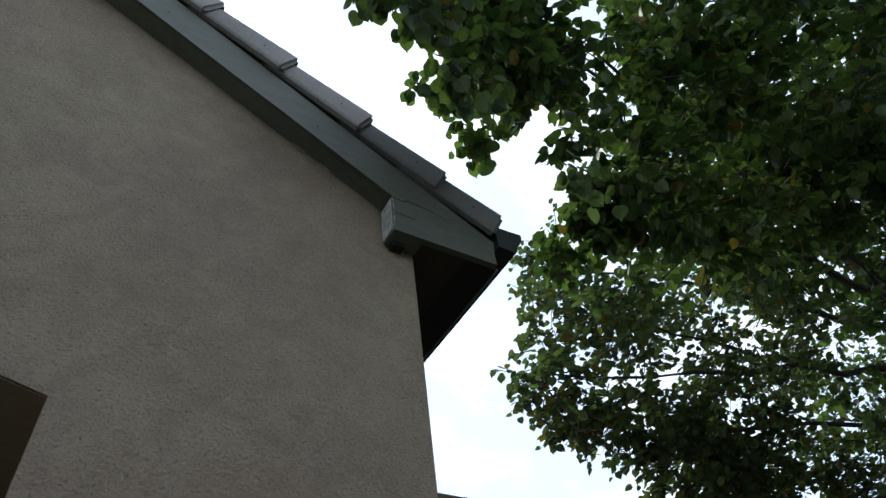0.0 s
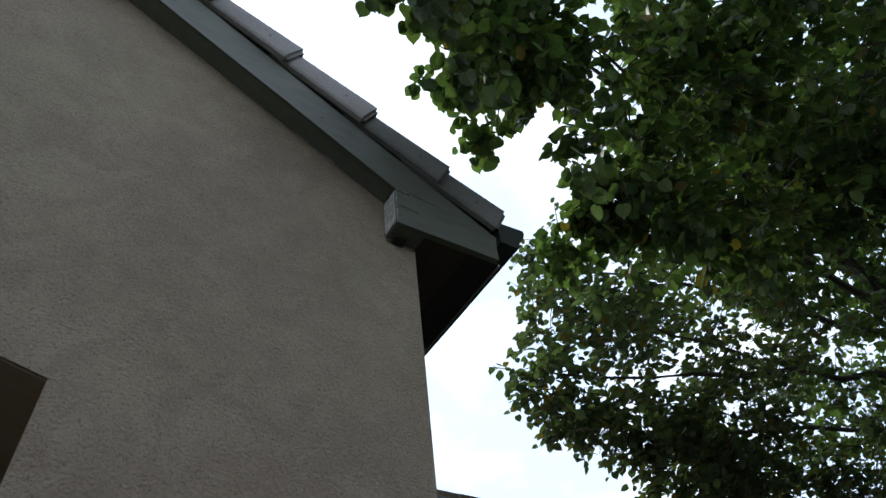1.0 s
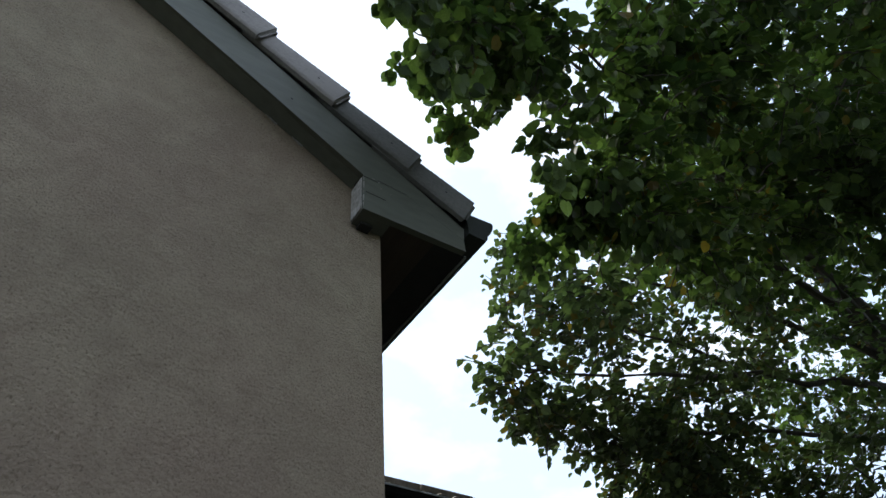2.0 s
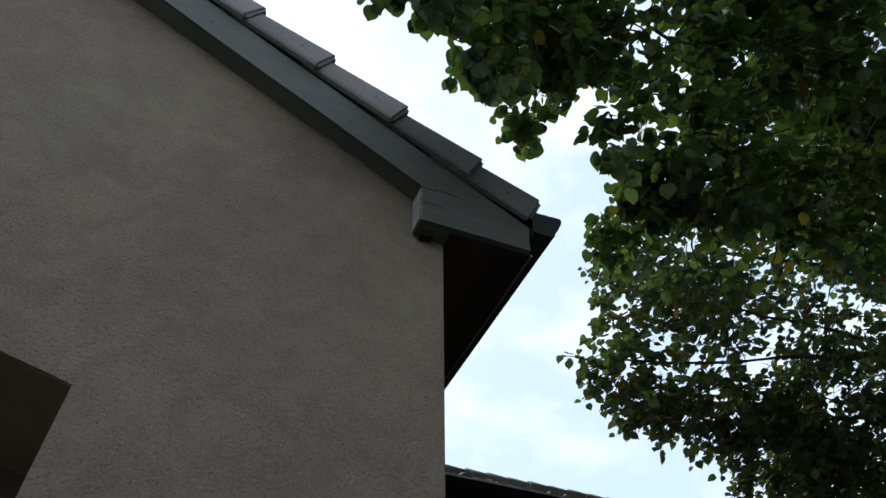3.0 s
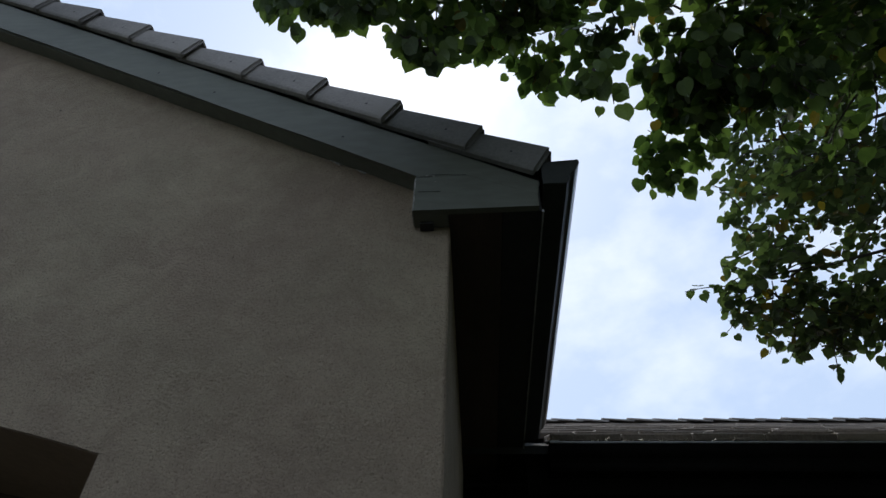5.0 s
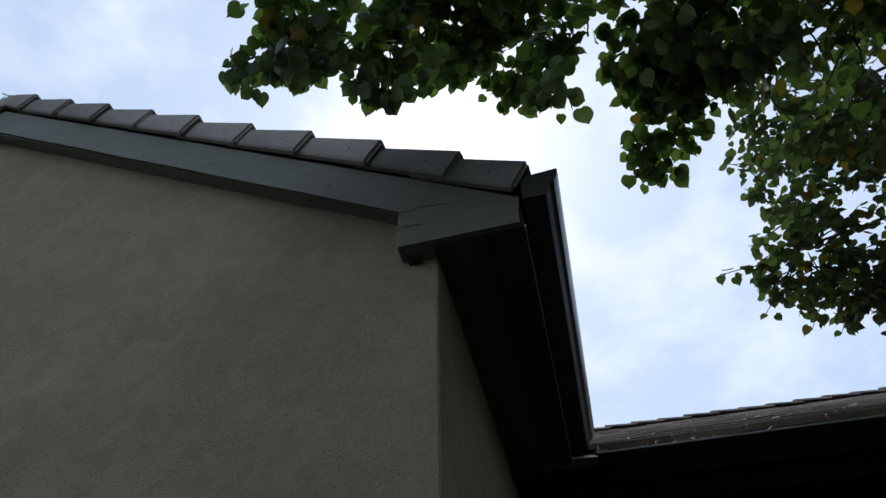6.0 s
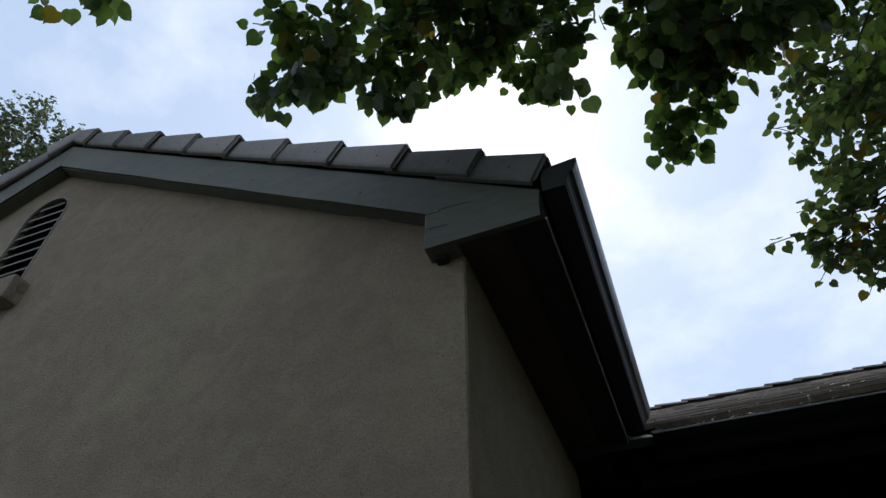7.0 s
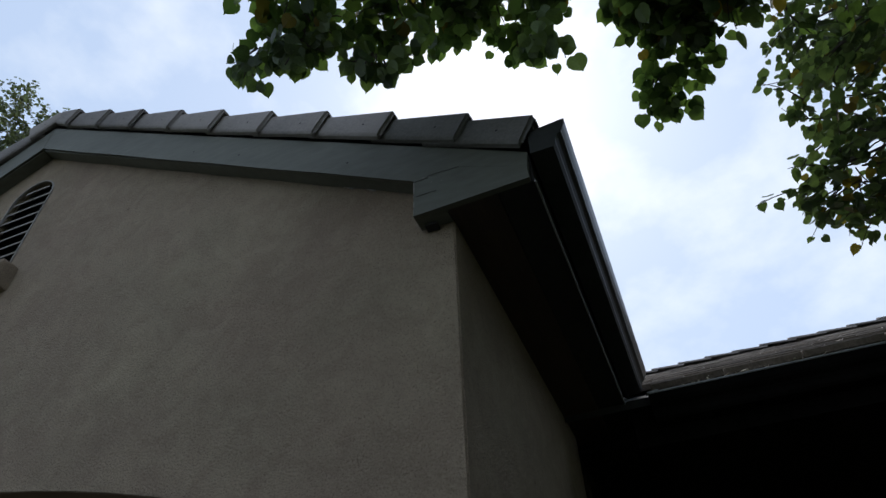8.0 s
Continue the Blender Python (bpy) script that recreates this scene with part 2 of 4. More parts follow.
LEAF_NEAR = leaf_material("leaf_green_near", (0.046, 0.070, 0.028), (0.130, 0.175, 0.062), obj=0.6, turned=0.01, through=0.40)
LEAF_PALE = leaf_material("leaf_grey_green", (0.090, 0.096, 0.072), (0.220, 0.220, 0.175))
LEAF_YELLOW = leaf_material("leaf_yellow", (0.27, 0.17, 0.02), (0.42, 0.27, 0.04), obj=0.3)
LITTER = material("dry_leaf_litter", (0.20, 0.15, 0.09), (0.62, 0.54, 0.40), 0.9, 20, 60, 0.1, island=0.8)
GLASS = material("frosted_lamp_glass", (0.25, 0.24, 0.2), (0.33, 0.31, 0.27), 0.3, 12, 60, 0.1)


# ---- building blocks ----
def part(name, bm, mat, parent, label="", kind="", smooth=False):
    """Links a bmesh as one mesh object under its thing or part."""
    me = bpy.data.meshes.new(name)
    bmesh.ops.recalc_face_normals(bm, faces=bm.faces)
    bm.to_mesh(me)
    bm.free()
    me.materials.append(mat)
    if smooth:
        for p in me.polygons:
            p.use_smooth = True
    ob = new(name, me)
    ob.parent = parent
    return tagged(ob, label, "", "", kind)


def thing(name, label, category, at=(0, 0, 0), kind="", group=""):
    ob = new(name)
    ob.location = at
    ob.empty_display_size = 0.1
    return tagged(ob, label, category, group, kind)


def box(bm, lo, hi, bevel=0.0):
    made = bmesh.ops.create_cube(bm, size=1.0)["verts"]
    for v in made:
        v.co = Vector([lo[i] + (hi[i] - lo[i]) * (v.co[i] + 0.5) for i in range(3)])
    if bevel:
        edges = {e for v in made for e in v.link_edges}
        bmesh.ops.bevel(bm, geom=list(edges), offset=bevel, segments=2, profile=0.6, affect="EDGES")
    return bm


def boxed(lo, hi, bevel=0.0):
    return box(bmesh.new(), lo, hi, bevel)


def slab(outline, along, depth, bevel=0.0):
    """A plane outline of 3D points, given depth by the vector along * depth."""
    bm = bmesh.new()
    off = Vector(along) * depth
    a = [bm.verts.new(p) for p in outline]
    b = [bm.verts.new(Vector(p) + off) for p in outline]
    bm.faces.new(a)
    bm.faces.new(b[::-1])
    k = len(a)
    for i in range(k):
        bm.faces.new((a[i], b[i], b[(i + 1) % k], a[(i + 1) % k]))
    if bevel:
        bmesh.ops.recalc_face_normals(bm, faces=bm.faces)
        bmesh.ops.bevel(bm, geom=bm.edges[:], offset=bevel, segments=1, affect="EDGES")
    return bm


def tube(bm, pts, radii, sides=6):
    """A tapered tube along a line of points."""
    rings = []
    for i, p in enumerate(pts):
        d = (Vector(pts[min(i + 1, len(pts) - 1)]) - Vector(pts[max(i - 1, 0)])).normalized()
        u = d.orthogonal().normalized()
        w = d.cross(u)
        rings.append([bm.verts.new(Vector(p) + (u * math.cos(2 * math.pi * k / sides) + w * math.sin(2 * math.pi * k / sides)) * radii[i]) for k in range(sides)])
    for a, b in zip(rings, rings[1:]):
        # match the nearest start so that the tube does not twist
        shift = min(range(sides), key=lambda s: (a[0].co - b[s].co).length)
        for k in range(sides):
            bm.faces.new((a[k], a[(k + 1) % sides], b[(k + 1 + shift) % sides], b[(k + shift) % sides]))
    bm.faces.new(rings[0][::-1])
    bm.faces.new(rings[-1])
    return bm


# ---- ground ----
g = bmesh.new()
bmesh.ops.create_grid(g, x_segments=2, y_segments=2, size=400)
tagged(part("ground", g, LAWN, None, "dry green lawn round the house"), category="ground", kind="structure")
tagged(part("pavement", boxed((-5.4, -9, 0.004), (3.2, 0.35, 0.03), 0.004), GROUND, None, "dark asphalt driveway before the gable"), category="driveway", kind="structure")

# ---- the house: plan numbers ----
SLOPE = 0.584                       # rise over run of every roof
ANG = math.atan(SLOPE)
RIDGE_X, LEFT_X = -2.45, -4.90      # the gable's middle and its other corner
EXPOSE = 0.343                      # tile gauge along the slope
TX, TZ, TY = 0.123, 3.434, -0.118   # top front corner of the second rake tile
BOARD_Y = -0.080                    # face of the bargeboard
WING_Y, WING_Z = 1.36, 3.043        # lip of the other wing's gutter
SIDE_END = 1.66                     # end of the side wall, at the entry recess
WALL_Y = 3.90                       # back wall of the porch under the other wing
RIDGE_Y = 6.6                       # ridge of the other wing


def rake(x):
    """Height of the rake tiles' top line over x."""
    return TZ + (TX - x) * SLOPE if x > RIDGE_X else TZ + (TX - (2 * RIDGE_X - x)) * SLOPE


def wing(y):
    """Height of the other wing's roof deck over y."""
    return WING_Z + 0.01 + (y - WING_Y - 0.06) * SLOPE


house = thing("house", "single-storey stucco house with grey tile roof", "house")

# gable wall with the arched doorway of the garage
ARCH_HALF, ARCH_SPRING, ARCH_RISE = 1.63, 2.28, 0.227
ARCH_R = (ARCH_HALF ** 2 + ARCH_RISE ** 2) / (2 * ARCH_RISE)


def arch(x):
    d = x - RIDGE_X
    return ARCH_SPRING + ARCH_RISE - ARCH_R + math.sqrt(ARCH_R ** 2 - d * d)


VENT_X, VENT_HALF, VENT_LOW, VENT_SPRING = -2.43, 0.15, 3.69, 4.20


def gable_wall():
    """Front wall in vertical strips, open at the arch and at the louvred vent."""
    bm = bmesh.new()
    xs = {LEFT_X, 0.0, -0.22, RIDGE_X, RIDGE_X - ARCH_HALF, RIDGE_X + ARCH_HALF}
    xs |= {RIDGE_X + ARCH_HALF * math.cos(math.pi * i / 24) for i in range(25)}
    xs |= {VENT_X + VENT_HALF * math.cos(math.pi * i / 12) for i in range(13)}
    xs = sorted(xs)
    xs = [x for i, x in enumerate(xs) if i == 0 or x - xs[i - 1] > 1e-4]

    def top(x):
        return rake(x) - 0.115

    def vent_top(x):
        return VENT_SPRING + math.sqrt(max(VENT_HALF ** 2 - (x - VENT_X) ** 2, 0))

    def strip(a, b, za, zb, wa, wb):
        deep = SIDE_END if a > -0.2201 else 0.04
        v = [bm.verts.new((x, y, z)) for y in (0, deep) for x, z in ((a, za), (b, zb), (b, wb), (a, wa))]
        for q in ((0, 1, 2, 3), (7, 6, 5, 4), (0, 4, 5, 1), (1, 5, 6, 2), (2, 6, 7, 3), (3, 7, 4, 0)):
            bm.faces.new([v[i] for i in q])

    for a, b in zip(xs, xs[1:]):
        mid = (a + b) / 2
        la, lb = (arch(a), arch(b)) if abs(mid - RIDGE_X) < ARCH_HALF else (0.0, 0.0)
        if abs(mid - VENT_X) < VENT_HALF:
            strip(a, b, la, lb, VENT_LOW, VENT_LOW)
            strip(a, b, vent_top(a), vent_top(b), top(a), top(b))
        else:
            strip(a, b, la, lb, top(a), top(b))
    bmesh.ops.remove_doubles(bm, verts=bm.verts[:], dist=1e-4)
    bm.verts.index_update()
    seen = {}
    for f in bm.faces[:]:
        seen.setdefault(tuple(sorted(v.index for v in f.verts)), []).append(f)
    bmesh.ops.delete(bm, geom=[f for fs in seen.values() if len(fs) > 1 for f in fs], context="FACES_ONLY")
    # the worn outer corner
    edge = [e for e in bm.edges if all(abs(v.co.x) < 1e-4 and abs(v.co.y) < 1e-4 for v in e.verts)]
    edge += [e for e in bm.edges if all(abs(v.co.y) < 1e-4 and abs(abs(v.co.x - RIDGE_X) - ARCH_HALF) < 1e-3 and v.co.z < ARCH_SPRING + 0.01 for v in e.verts)]
    bmesh.ops.bevel(bm, geom=edge, offset=0.005, segments=2, affect="EDGES")
    return bm


part("gable_wall", gable_wall(), STUCCO, house, "grey-beige sand-finish stucco gable wall turning the corner")
part("side_wall", boxed((LEFT_X, 0.044, 0), (LEFT_X + 0.22, WALL_Y, 3.06)), STUCCO, house, "shaded stucco side wall")
part("wing_wall", boxed((-0.22, WALL_Y + 0.003, 0), (8.6, WALL_Y + 0.25, 2.92)), STUCCO, house, "stucco wall deep in the eave's shade")
# assumed panel: its dark brown stands in for the recess's shade
part("entry_panel", boxed((-0.14, SIDE_END + 0.003, 0), (-0.09, WALL_Y, 2.915)), ENTRY, house, "dark brown panel standing in for the unlit entry recess")
part("entry_post", boxed((-0.085, SIDE_END + 0.10, 0), (0.0, SIDE_END + 0.19, 2.898), 0.004), ENTRY, house, "dark brown wooden post of the entry")
part("back_wall", boxed((LEFT_X, 11.2, 0), (8.6, 11.4, 2.92)), STUCCO, house)
for x in (LEFT_X, 8.6):
    part("end_wall", slab([(x, WALL_Y + 0.253, 0), (x, 11.197, 0), (x, 11.197, 2.9), (x, RIDGE_Y, wing(RIDGE_Y) - 0.1), (x, WALL_Y + 0.253, 2.9)], (1 if x < 0 else -1, 0, 0), 0.2), STUCCO, house)

hole = bmesh.new()
bmesh.ops.create_circle(hole, cap_ends=True, segments=10, radius=0.004, matrix=Matrix.Translation((-1.603, -0.0015, 3.779)) @ Matrix.Rotation(math.pi / 2, 4, "X"))
part("screw_hole", hole, DARK, house, "small dark screw hole in the stucco")

# garage door deep in the arch
door = part("garage_door", boxed((RIDGE_X - ARCH_HALF - 0.1, 0.52, 0), (RIDGE_X + ARCH_HALF + 0.1, 0.56, 2.62)), DOOR, house, "brown panelled door set deep in the arch")
for r in range(4):
    for c in range(6):
        w = 2 * ARCH_HALF / 6
        x0, z0 = RIDGE_X - ARCH_HALF + c * w, 0.06 + r * 0.6
        part("panel", boxed((x0 + 0.06, 0.505, z0 + 0.07), (x0 + w - 0.06, 0.519, z0 + 0.53), 0.006), DOOR, door)
lining = bmesh.new()
edge = [(-ARCH_HALF, 0.0)] + [(ARCH_HALF * (k / 12 - 1), 0) for k in range(25)] + [(ARCH_HALF, 0.0)]
ring = [(RIDGE_X + u * 0.9991, 0.0 if k in (0, 26) else arch(RIDGE_X + u) - 0.0016) for k, (u, z) in enumerate(edge)]
prev = None
for k, (x, z) in enumerate(ring):
    o = 0.001 if x > RIDGE_X else -0.001
    x2, z2 = x + (o if abs(x - RIDGE_X) > ARCH_HALF - 0.01 else 0), z + (0.001 if z > 0 else 0)
    cur = [lining.verts.new(p) for p in ((x, 0.007, z), (x, 0.518, z), (x2, 0.518, z2), (x2, 0.007, z2))]
    if prev:
        for q in range(4):
            lining.faces.new((prev[q], prev[(q + 1) % 4], cur[(q + 1) % 4], cur[q]))
    prev = cur
part("arch_lining", lining, LINING, house, "brown painted lining of the arched doorway")

# louvred vent with its sill
# black panel stands in for the unlit space behind the slats
vent = part("gable_vent", slab([(VENT_X - 0.22, 0.044, VENT_LOW - 0.05), (VENT_X + 0.22, 0.044, VENT_LOW - 0.05), (VENT_X + 0.22, 0.044, VENT_SPRING + 0.22), (VENT_X - 0.22, 0.044, VENT_SPRING + 0.22)], (0, 1, 0), 0.02), DARK, house, "arched gable vent with pale slanted louvres")
rim = bmesh.new()
prev = None
ring = [(VENT_HALF, VENT_LOW)] + [(VENT_HALF * math.cos(math.pi * i / 16), VENT_SPRING + VENT_HALF * math.sin(math.pi * i / 16)) for i in range(17)] + [(-VENT_HALF, VENT_LOW)]
for u, z in ring:
    s = 0.955
    zi = VENT_LOW + 0.012 if z == VENT_LOW else VENT_SPRING + (z - VENT_SPRING) * s
    cur = [rim.verts.new(p) for p in ((VENT_X + u, -0.006, z), (VENT_X + u * s, -0.006, zi), (VENT_X + u * s, 0.006, zi), (VENT_X + u, 0.006, z))]
    if prev:
        for k in range(4):
            rim.faces.new((prev[k], prev[(k + 1) % 4], cur[(k + 1) % 4], cur[k]))
    prev = cur
part("vent_frame", rim, LOUVER, vent, "thin pale rim")
for i in range(9):
    z = VENT_LOW + 0.02 + i * 0.073
    half = VENT_HALF - 0.004 if z < VENT_SPRING else math.sqrt(max((VENT_HALF - 0.008) ** 2 - (z + 0.02 - VENT_SPRING) ** 2, 0.0009))
    # shade on the slats is in their dark colour; front edges stay pale
    slat = part("louver_slat", slab([(VENT_X - half, 0.004, z), (VENT_X - half, 0.007, z - 0.008), (VENT_X - half, 0.042, z + 0.050), (VENT_X - half, 0.038, z + 0.056)], (1, 0, 0), 2 * half), SLAT, vent)
    slat.data.materials.append(LOUVER)
    for p in slat.data.polygons:
        if max(slat.data.vertices[v].co.y for v in p.vertices) < 0.02:
            p.material_index = 1
part("vent_sill", boxed((VENT_X - 0.24, -0.085, 3.485), (VENT_X + 0.24, 0.02, 3.63), 0.02), STUCCO, house, "stucco-coated projecting sill below the vent")


# bargeboards, returns, fascia, soffit
def barge(side):
    """One sloped board; side 1 is the slope over x = 0, -1 the other."""
    def at(x, z, y=BOARD_Y):
        return (x if side > 0 else 2 * RIDGE_X - x, y, z)

    low = lambda x: 3.204 - (x + 0.11) * SLOPE
    wave = [at(RIDGE_X + 0.0015 + k * 0.195, low(RIDGE_X + k * 0.195) + 0.0022 * math.sin(k * 1.9 + side)) for k in range(12)]
    bm = slab(wave + [at(-0.11, low(-0.11)), at(0.06, 3.200), at(0.275, 3.10), at(0.283, rake(0.283) - 0.177), at(RIDGE_X + 0.0015, rake(RIDGE_X) - 0.177)], (0, 1, 0), 0.076)
    # the back of the lower edge is planed off
    for v in bm.verts:
        u = v.co.x if side > 0 else 2 * RIDGE_X - v.co.x
        if v.co.y > BOARD_Y + 0.05 and u < -0.09 and v.co.z < low(u) + 0.02:
            v.co.z += 0.032
    return bm


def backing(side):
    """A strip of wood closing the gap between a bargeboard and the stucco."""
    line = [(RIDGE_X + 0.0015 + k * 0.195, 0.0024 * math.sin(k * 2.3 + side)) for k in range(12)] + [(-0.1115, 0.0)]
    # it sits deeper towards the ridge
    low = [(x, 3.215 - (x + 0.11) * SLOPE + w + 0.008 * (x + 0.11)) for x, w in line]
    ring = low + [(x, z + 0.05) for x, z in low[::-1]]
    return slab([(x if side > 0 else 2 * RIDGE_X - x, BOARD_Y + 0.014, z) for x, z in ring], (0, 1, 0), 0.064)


for s in (1, -1):
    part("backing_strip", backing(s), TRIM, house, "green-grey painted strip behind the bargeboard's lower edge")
    part("bargeboard", barge(s), TRIM, house, "green-grey painted wooden bargeboard")
    pts = [(-0.11, 3.035), (0.275, 3.047), (0.275, 3.0999), (0.0599, 3.1999), (-0.11, 3.2039)]
    ret = part("eave_return", slab([(x if s > 0 else 2 * RIDGE_X - x, BOARD_Y + 0.0003, z) for x, z in pts], (0, 1, 0), 0.022), TRIM, house, "green-grey return board with cracked paint")
    a, b = (-0.11, -0.003) if s > 0 else (2 * RIDGE_X + 0.003, 2 * RIDGE_X + 0.11)
    part("end_block", boxed((a, BOARD_Y + 0.0225, 3.0365), (b, -0.006, 3.20)), TRIM, ret)
    for k, (u, w, z) in enumerate(((-0.108, 0.05, 3.196), (-0.06, 0.06, 3.206), (0.002, 0.05, 3.203), (-0.10, 0.07, 3.122))):
        u = u if s > 0 else 2 * RIDGE_X - u - w
        part("paint_crack", boxed((u, BOARD_Y - 0.0008, z), (u + w, BOARD_Y + 0.001, z + 0.0016)), DARK, ret)
    for k, (z, h) in enumerate(((3.046, 0.018), (3.072, 0.030), (3.112, 0.012), (3.136, 0.034), (3.178, 0.016))):
        u = -0.1105 if s > 0 else 2 * RIDGE_X + 0.1075
        part("paint_flake", boxed((u, BOARD_Y - 0.0012, z), (u + 0.002 + 0.001 * (k % 2), BOARD_Y + 0.001, z + h)), CHIPPED, ret)
    for u, z, w in ((-0.078, 3.2015, 0.009), (-0.055, 3.199, 0.006), (-0.047, 3.170, 0.003), (-0.012, 3.161, 0.004)):
        u = u if s > 0 else 2 * RIDGE_X - u - w
        part("paint_flake", boxed((u, BOARD_Y - 0.0012, z), (u + w, BOARD_Y + 0.001, z + 0.003)), CHIPPED, ret)
    x0 = -0.114 if s > 0 else 2 * RIDGE_X + 0.111
    part("chipped_end", boxed((x0, BOARD_Y + 0.008, 3.042), (x0 + 0.003, -0.008, 3.196)), CHIPPED, ret, "end grain with flaking white primer")
    x0, x1 = (-0.092, -0.05) if s > 0 else (2 * RIDGE_X + 0.05, 2 * RIDGE_X + 0.092)
    part("packing_block", boxed((x0, -0.034, 3.024), (x1, -0.001, 3.0345), 0.002), FASCIA, house)
    a, b = (0.164, 0.285) if s > 0 else (2 * RIDGE_X - 0.285, 2 * RIDGE_X - 0.164)
    part("fascia", boxed((a, BOARD_Y + 0.023, 3.0475), (b, 1.48, 3.262), 0.002), FASCIA, house, "dark painted fascia board under the gutter")
    # also covers the return's underside, its dark brown standing in for shade
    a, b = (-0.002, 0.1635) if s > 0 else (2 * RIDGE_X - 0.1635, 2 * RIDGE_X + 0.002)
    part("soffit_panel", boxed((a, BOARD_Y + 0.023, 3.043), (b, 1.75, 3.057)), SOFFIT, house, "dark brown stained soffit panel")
    # pale strip draws the sky's highlight along the fascia's lower edge
    a = 0.2855 if s > 0 else 2 * RIDGE_X - 0.2895
    part("edge_highlight", boxed((a, -0.06, 3.041), (a + 0.005, 1.46, 3.052)), LIP, house, "thin pale strip for the highlight on the fascia edge")
for u in (-1.21, -0.93, -0.38):
    head = bmesh.new()
    bmesh.ops.create_circle(head, cap_ends=True, segments=8, radius=0.0045, matrix=Matrix.Translation((u, BOARD_Y - 0.001, 3.275 - (u + 0.11) * SLOPE)) @ Matrix.Rotation(math.pi / 2, 4, "X"))
    part("nail", head, DARK, house, "dark nail head in the bargeboard")
# torn paper showing under the board
for x, w in ((-0.44, 0.05), (-0.335, 0.04)):
    z = 3.2140 - (x + w + 0.11) * SLOPE
    part("paper_edge", slab([(x, -0.0055, z + w * SLOPE), (x + w, -0.0055, z), (x + w * 0.9, -0.0055, z - 0.006), (x + w * 0.1, -0.0055, z + w * SLOPE - 0.005)], (0, 1, 0), 0.004), CHIPPED, house, "torn pale paper edge under the bargeboard")

# roof decks
roof = part("gable_roof", slab([(0.30, -0.02, rake(0.30) - 0.085), (RIDGE_X, -0.02, rake(RIDGE_X) - 0.085), (2 * RIDGE_X - 0.30, -0.02, rake(0.30) - 0.085), (2 * RIDGE_X - 0.30, -0.02, rake(0.30) - 0.125), (RIDGE_X, -0.02, rake(RIDGE_X) - 0.125), (0.30, -0.02, rake(0.30) - 0.125)], (0, 1, 0), 1.70), DECK, house, "gable roof laid with flat grey concrete tiles")
apex_y = WING_Y + 0.06 + (rake(RIDGE_X) - 0.085 - WING_Z - 0.01) / SLOPE
bm = bmesh.new()
top = [bm.verts.new(p) for p in ((0.30, 1.684, rake(0.30) - 0.087), (RIDGE_X, 1.684, rake(RIDGE_X) - 0.087), (RIDGE_X, apex_y, rake(RIDGE_X) - 0.087))]
bm.faces.new(top)
top = [bm.verts.new(p) for p in ((2 * RIDGE_X - 0.30, 1.684, rake(0.30) - 0.087), (RIDGE_X, 1.684, rake(RIDGE_X) - 0.087), (RIDGE_X, apex_y, rake(RIDGE_X) - 0.087))]
bm.faces.new(top)
part("roof_saddle", bm, DECK, house)
wing_roof = part("wing_roof", slab([(LEFT_X - 0.3, WING_Y + 0.06, wing(WING_Y + 0.06)), (LEFT_X - 0.3, RIDGE_Y, wing(RIDGE_Y)), (LEFT_X - 0.3, 2 * RIDGE_Y - WING_Y - 0.06, wing(WING_Y + 0.06)), (LEFT_X - 0.3, 2 * RIDGE_Y - WING_Y - 0.06, wing(WING_Y + 0.06) - 0.04), (LEFT_X - 0.3, RIDGE_Y, wing(RIDGE_Y) - 0.04), (LEFT_X - 0.3, WING_Y + 0.06, wing(WING_Y + 0.06) - 0.04)], (1, 0, 0), 14.0), DECK, house, "long roof with overlapping brown-grey tiles")
for a, b in ((0.30, 8.8),):
    # fascia and soffit get their shade from the near-black colour
    part("fascia", boxed((a, WING_Y + 0.125, 2.85), (b, WING_Y + 0.165, 3.055), 0.002), SHADE_BLACK, house, "dark painted fascia board under the gutter")
    part("wing_soffit", boxed((a - 0.28, WING_Y + 0.167, 2.90), (b, WALL_Y, 2.918)), SHADE_BLACK, house, "wing soffit coloured near black for its deep shade")


# ---- gutters ----
def gutter_profile():
    """Outward distance and height below the lip: a moulded trough, outer skin then inner skin."""
    outer = [(0.0, -0.012), (0.0, -0.118), (0.074, -0.118), (0.082, -0.105), (0.084, -0.085), (0.092, -0.066), (0.106, -0.052), (0.114, -0.036), (0.118, -0.014), (0.118, 0.0)]
    inner = [(0.106, 0.0), (0.106, -0.006), (0.115, -0.008), (0.111, -0.036), (0.103, -0.050), (0.089, -0.064), (0.081, -0.085), (0.079, -0.104), (0.072, -0.115), (0.003, -0.115), (0.003, -0.012)]
    return outer + inner


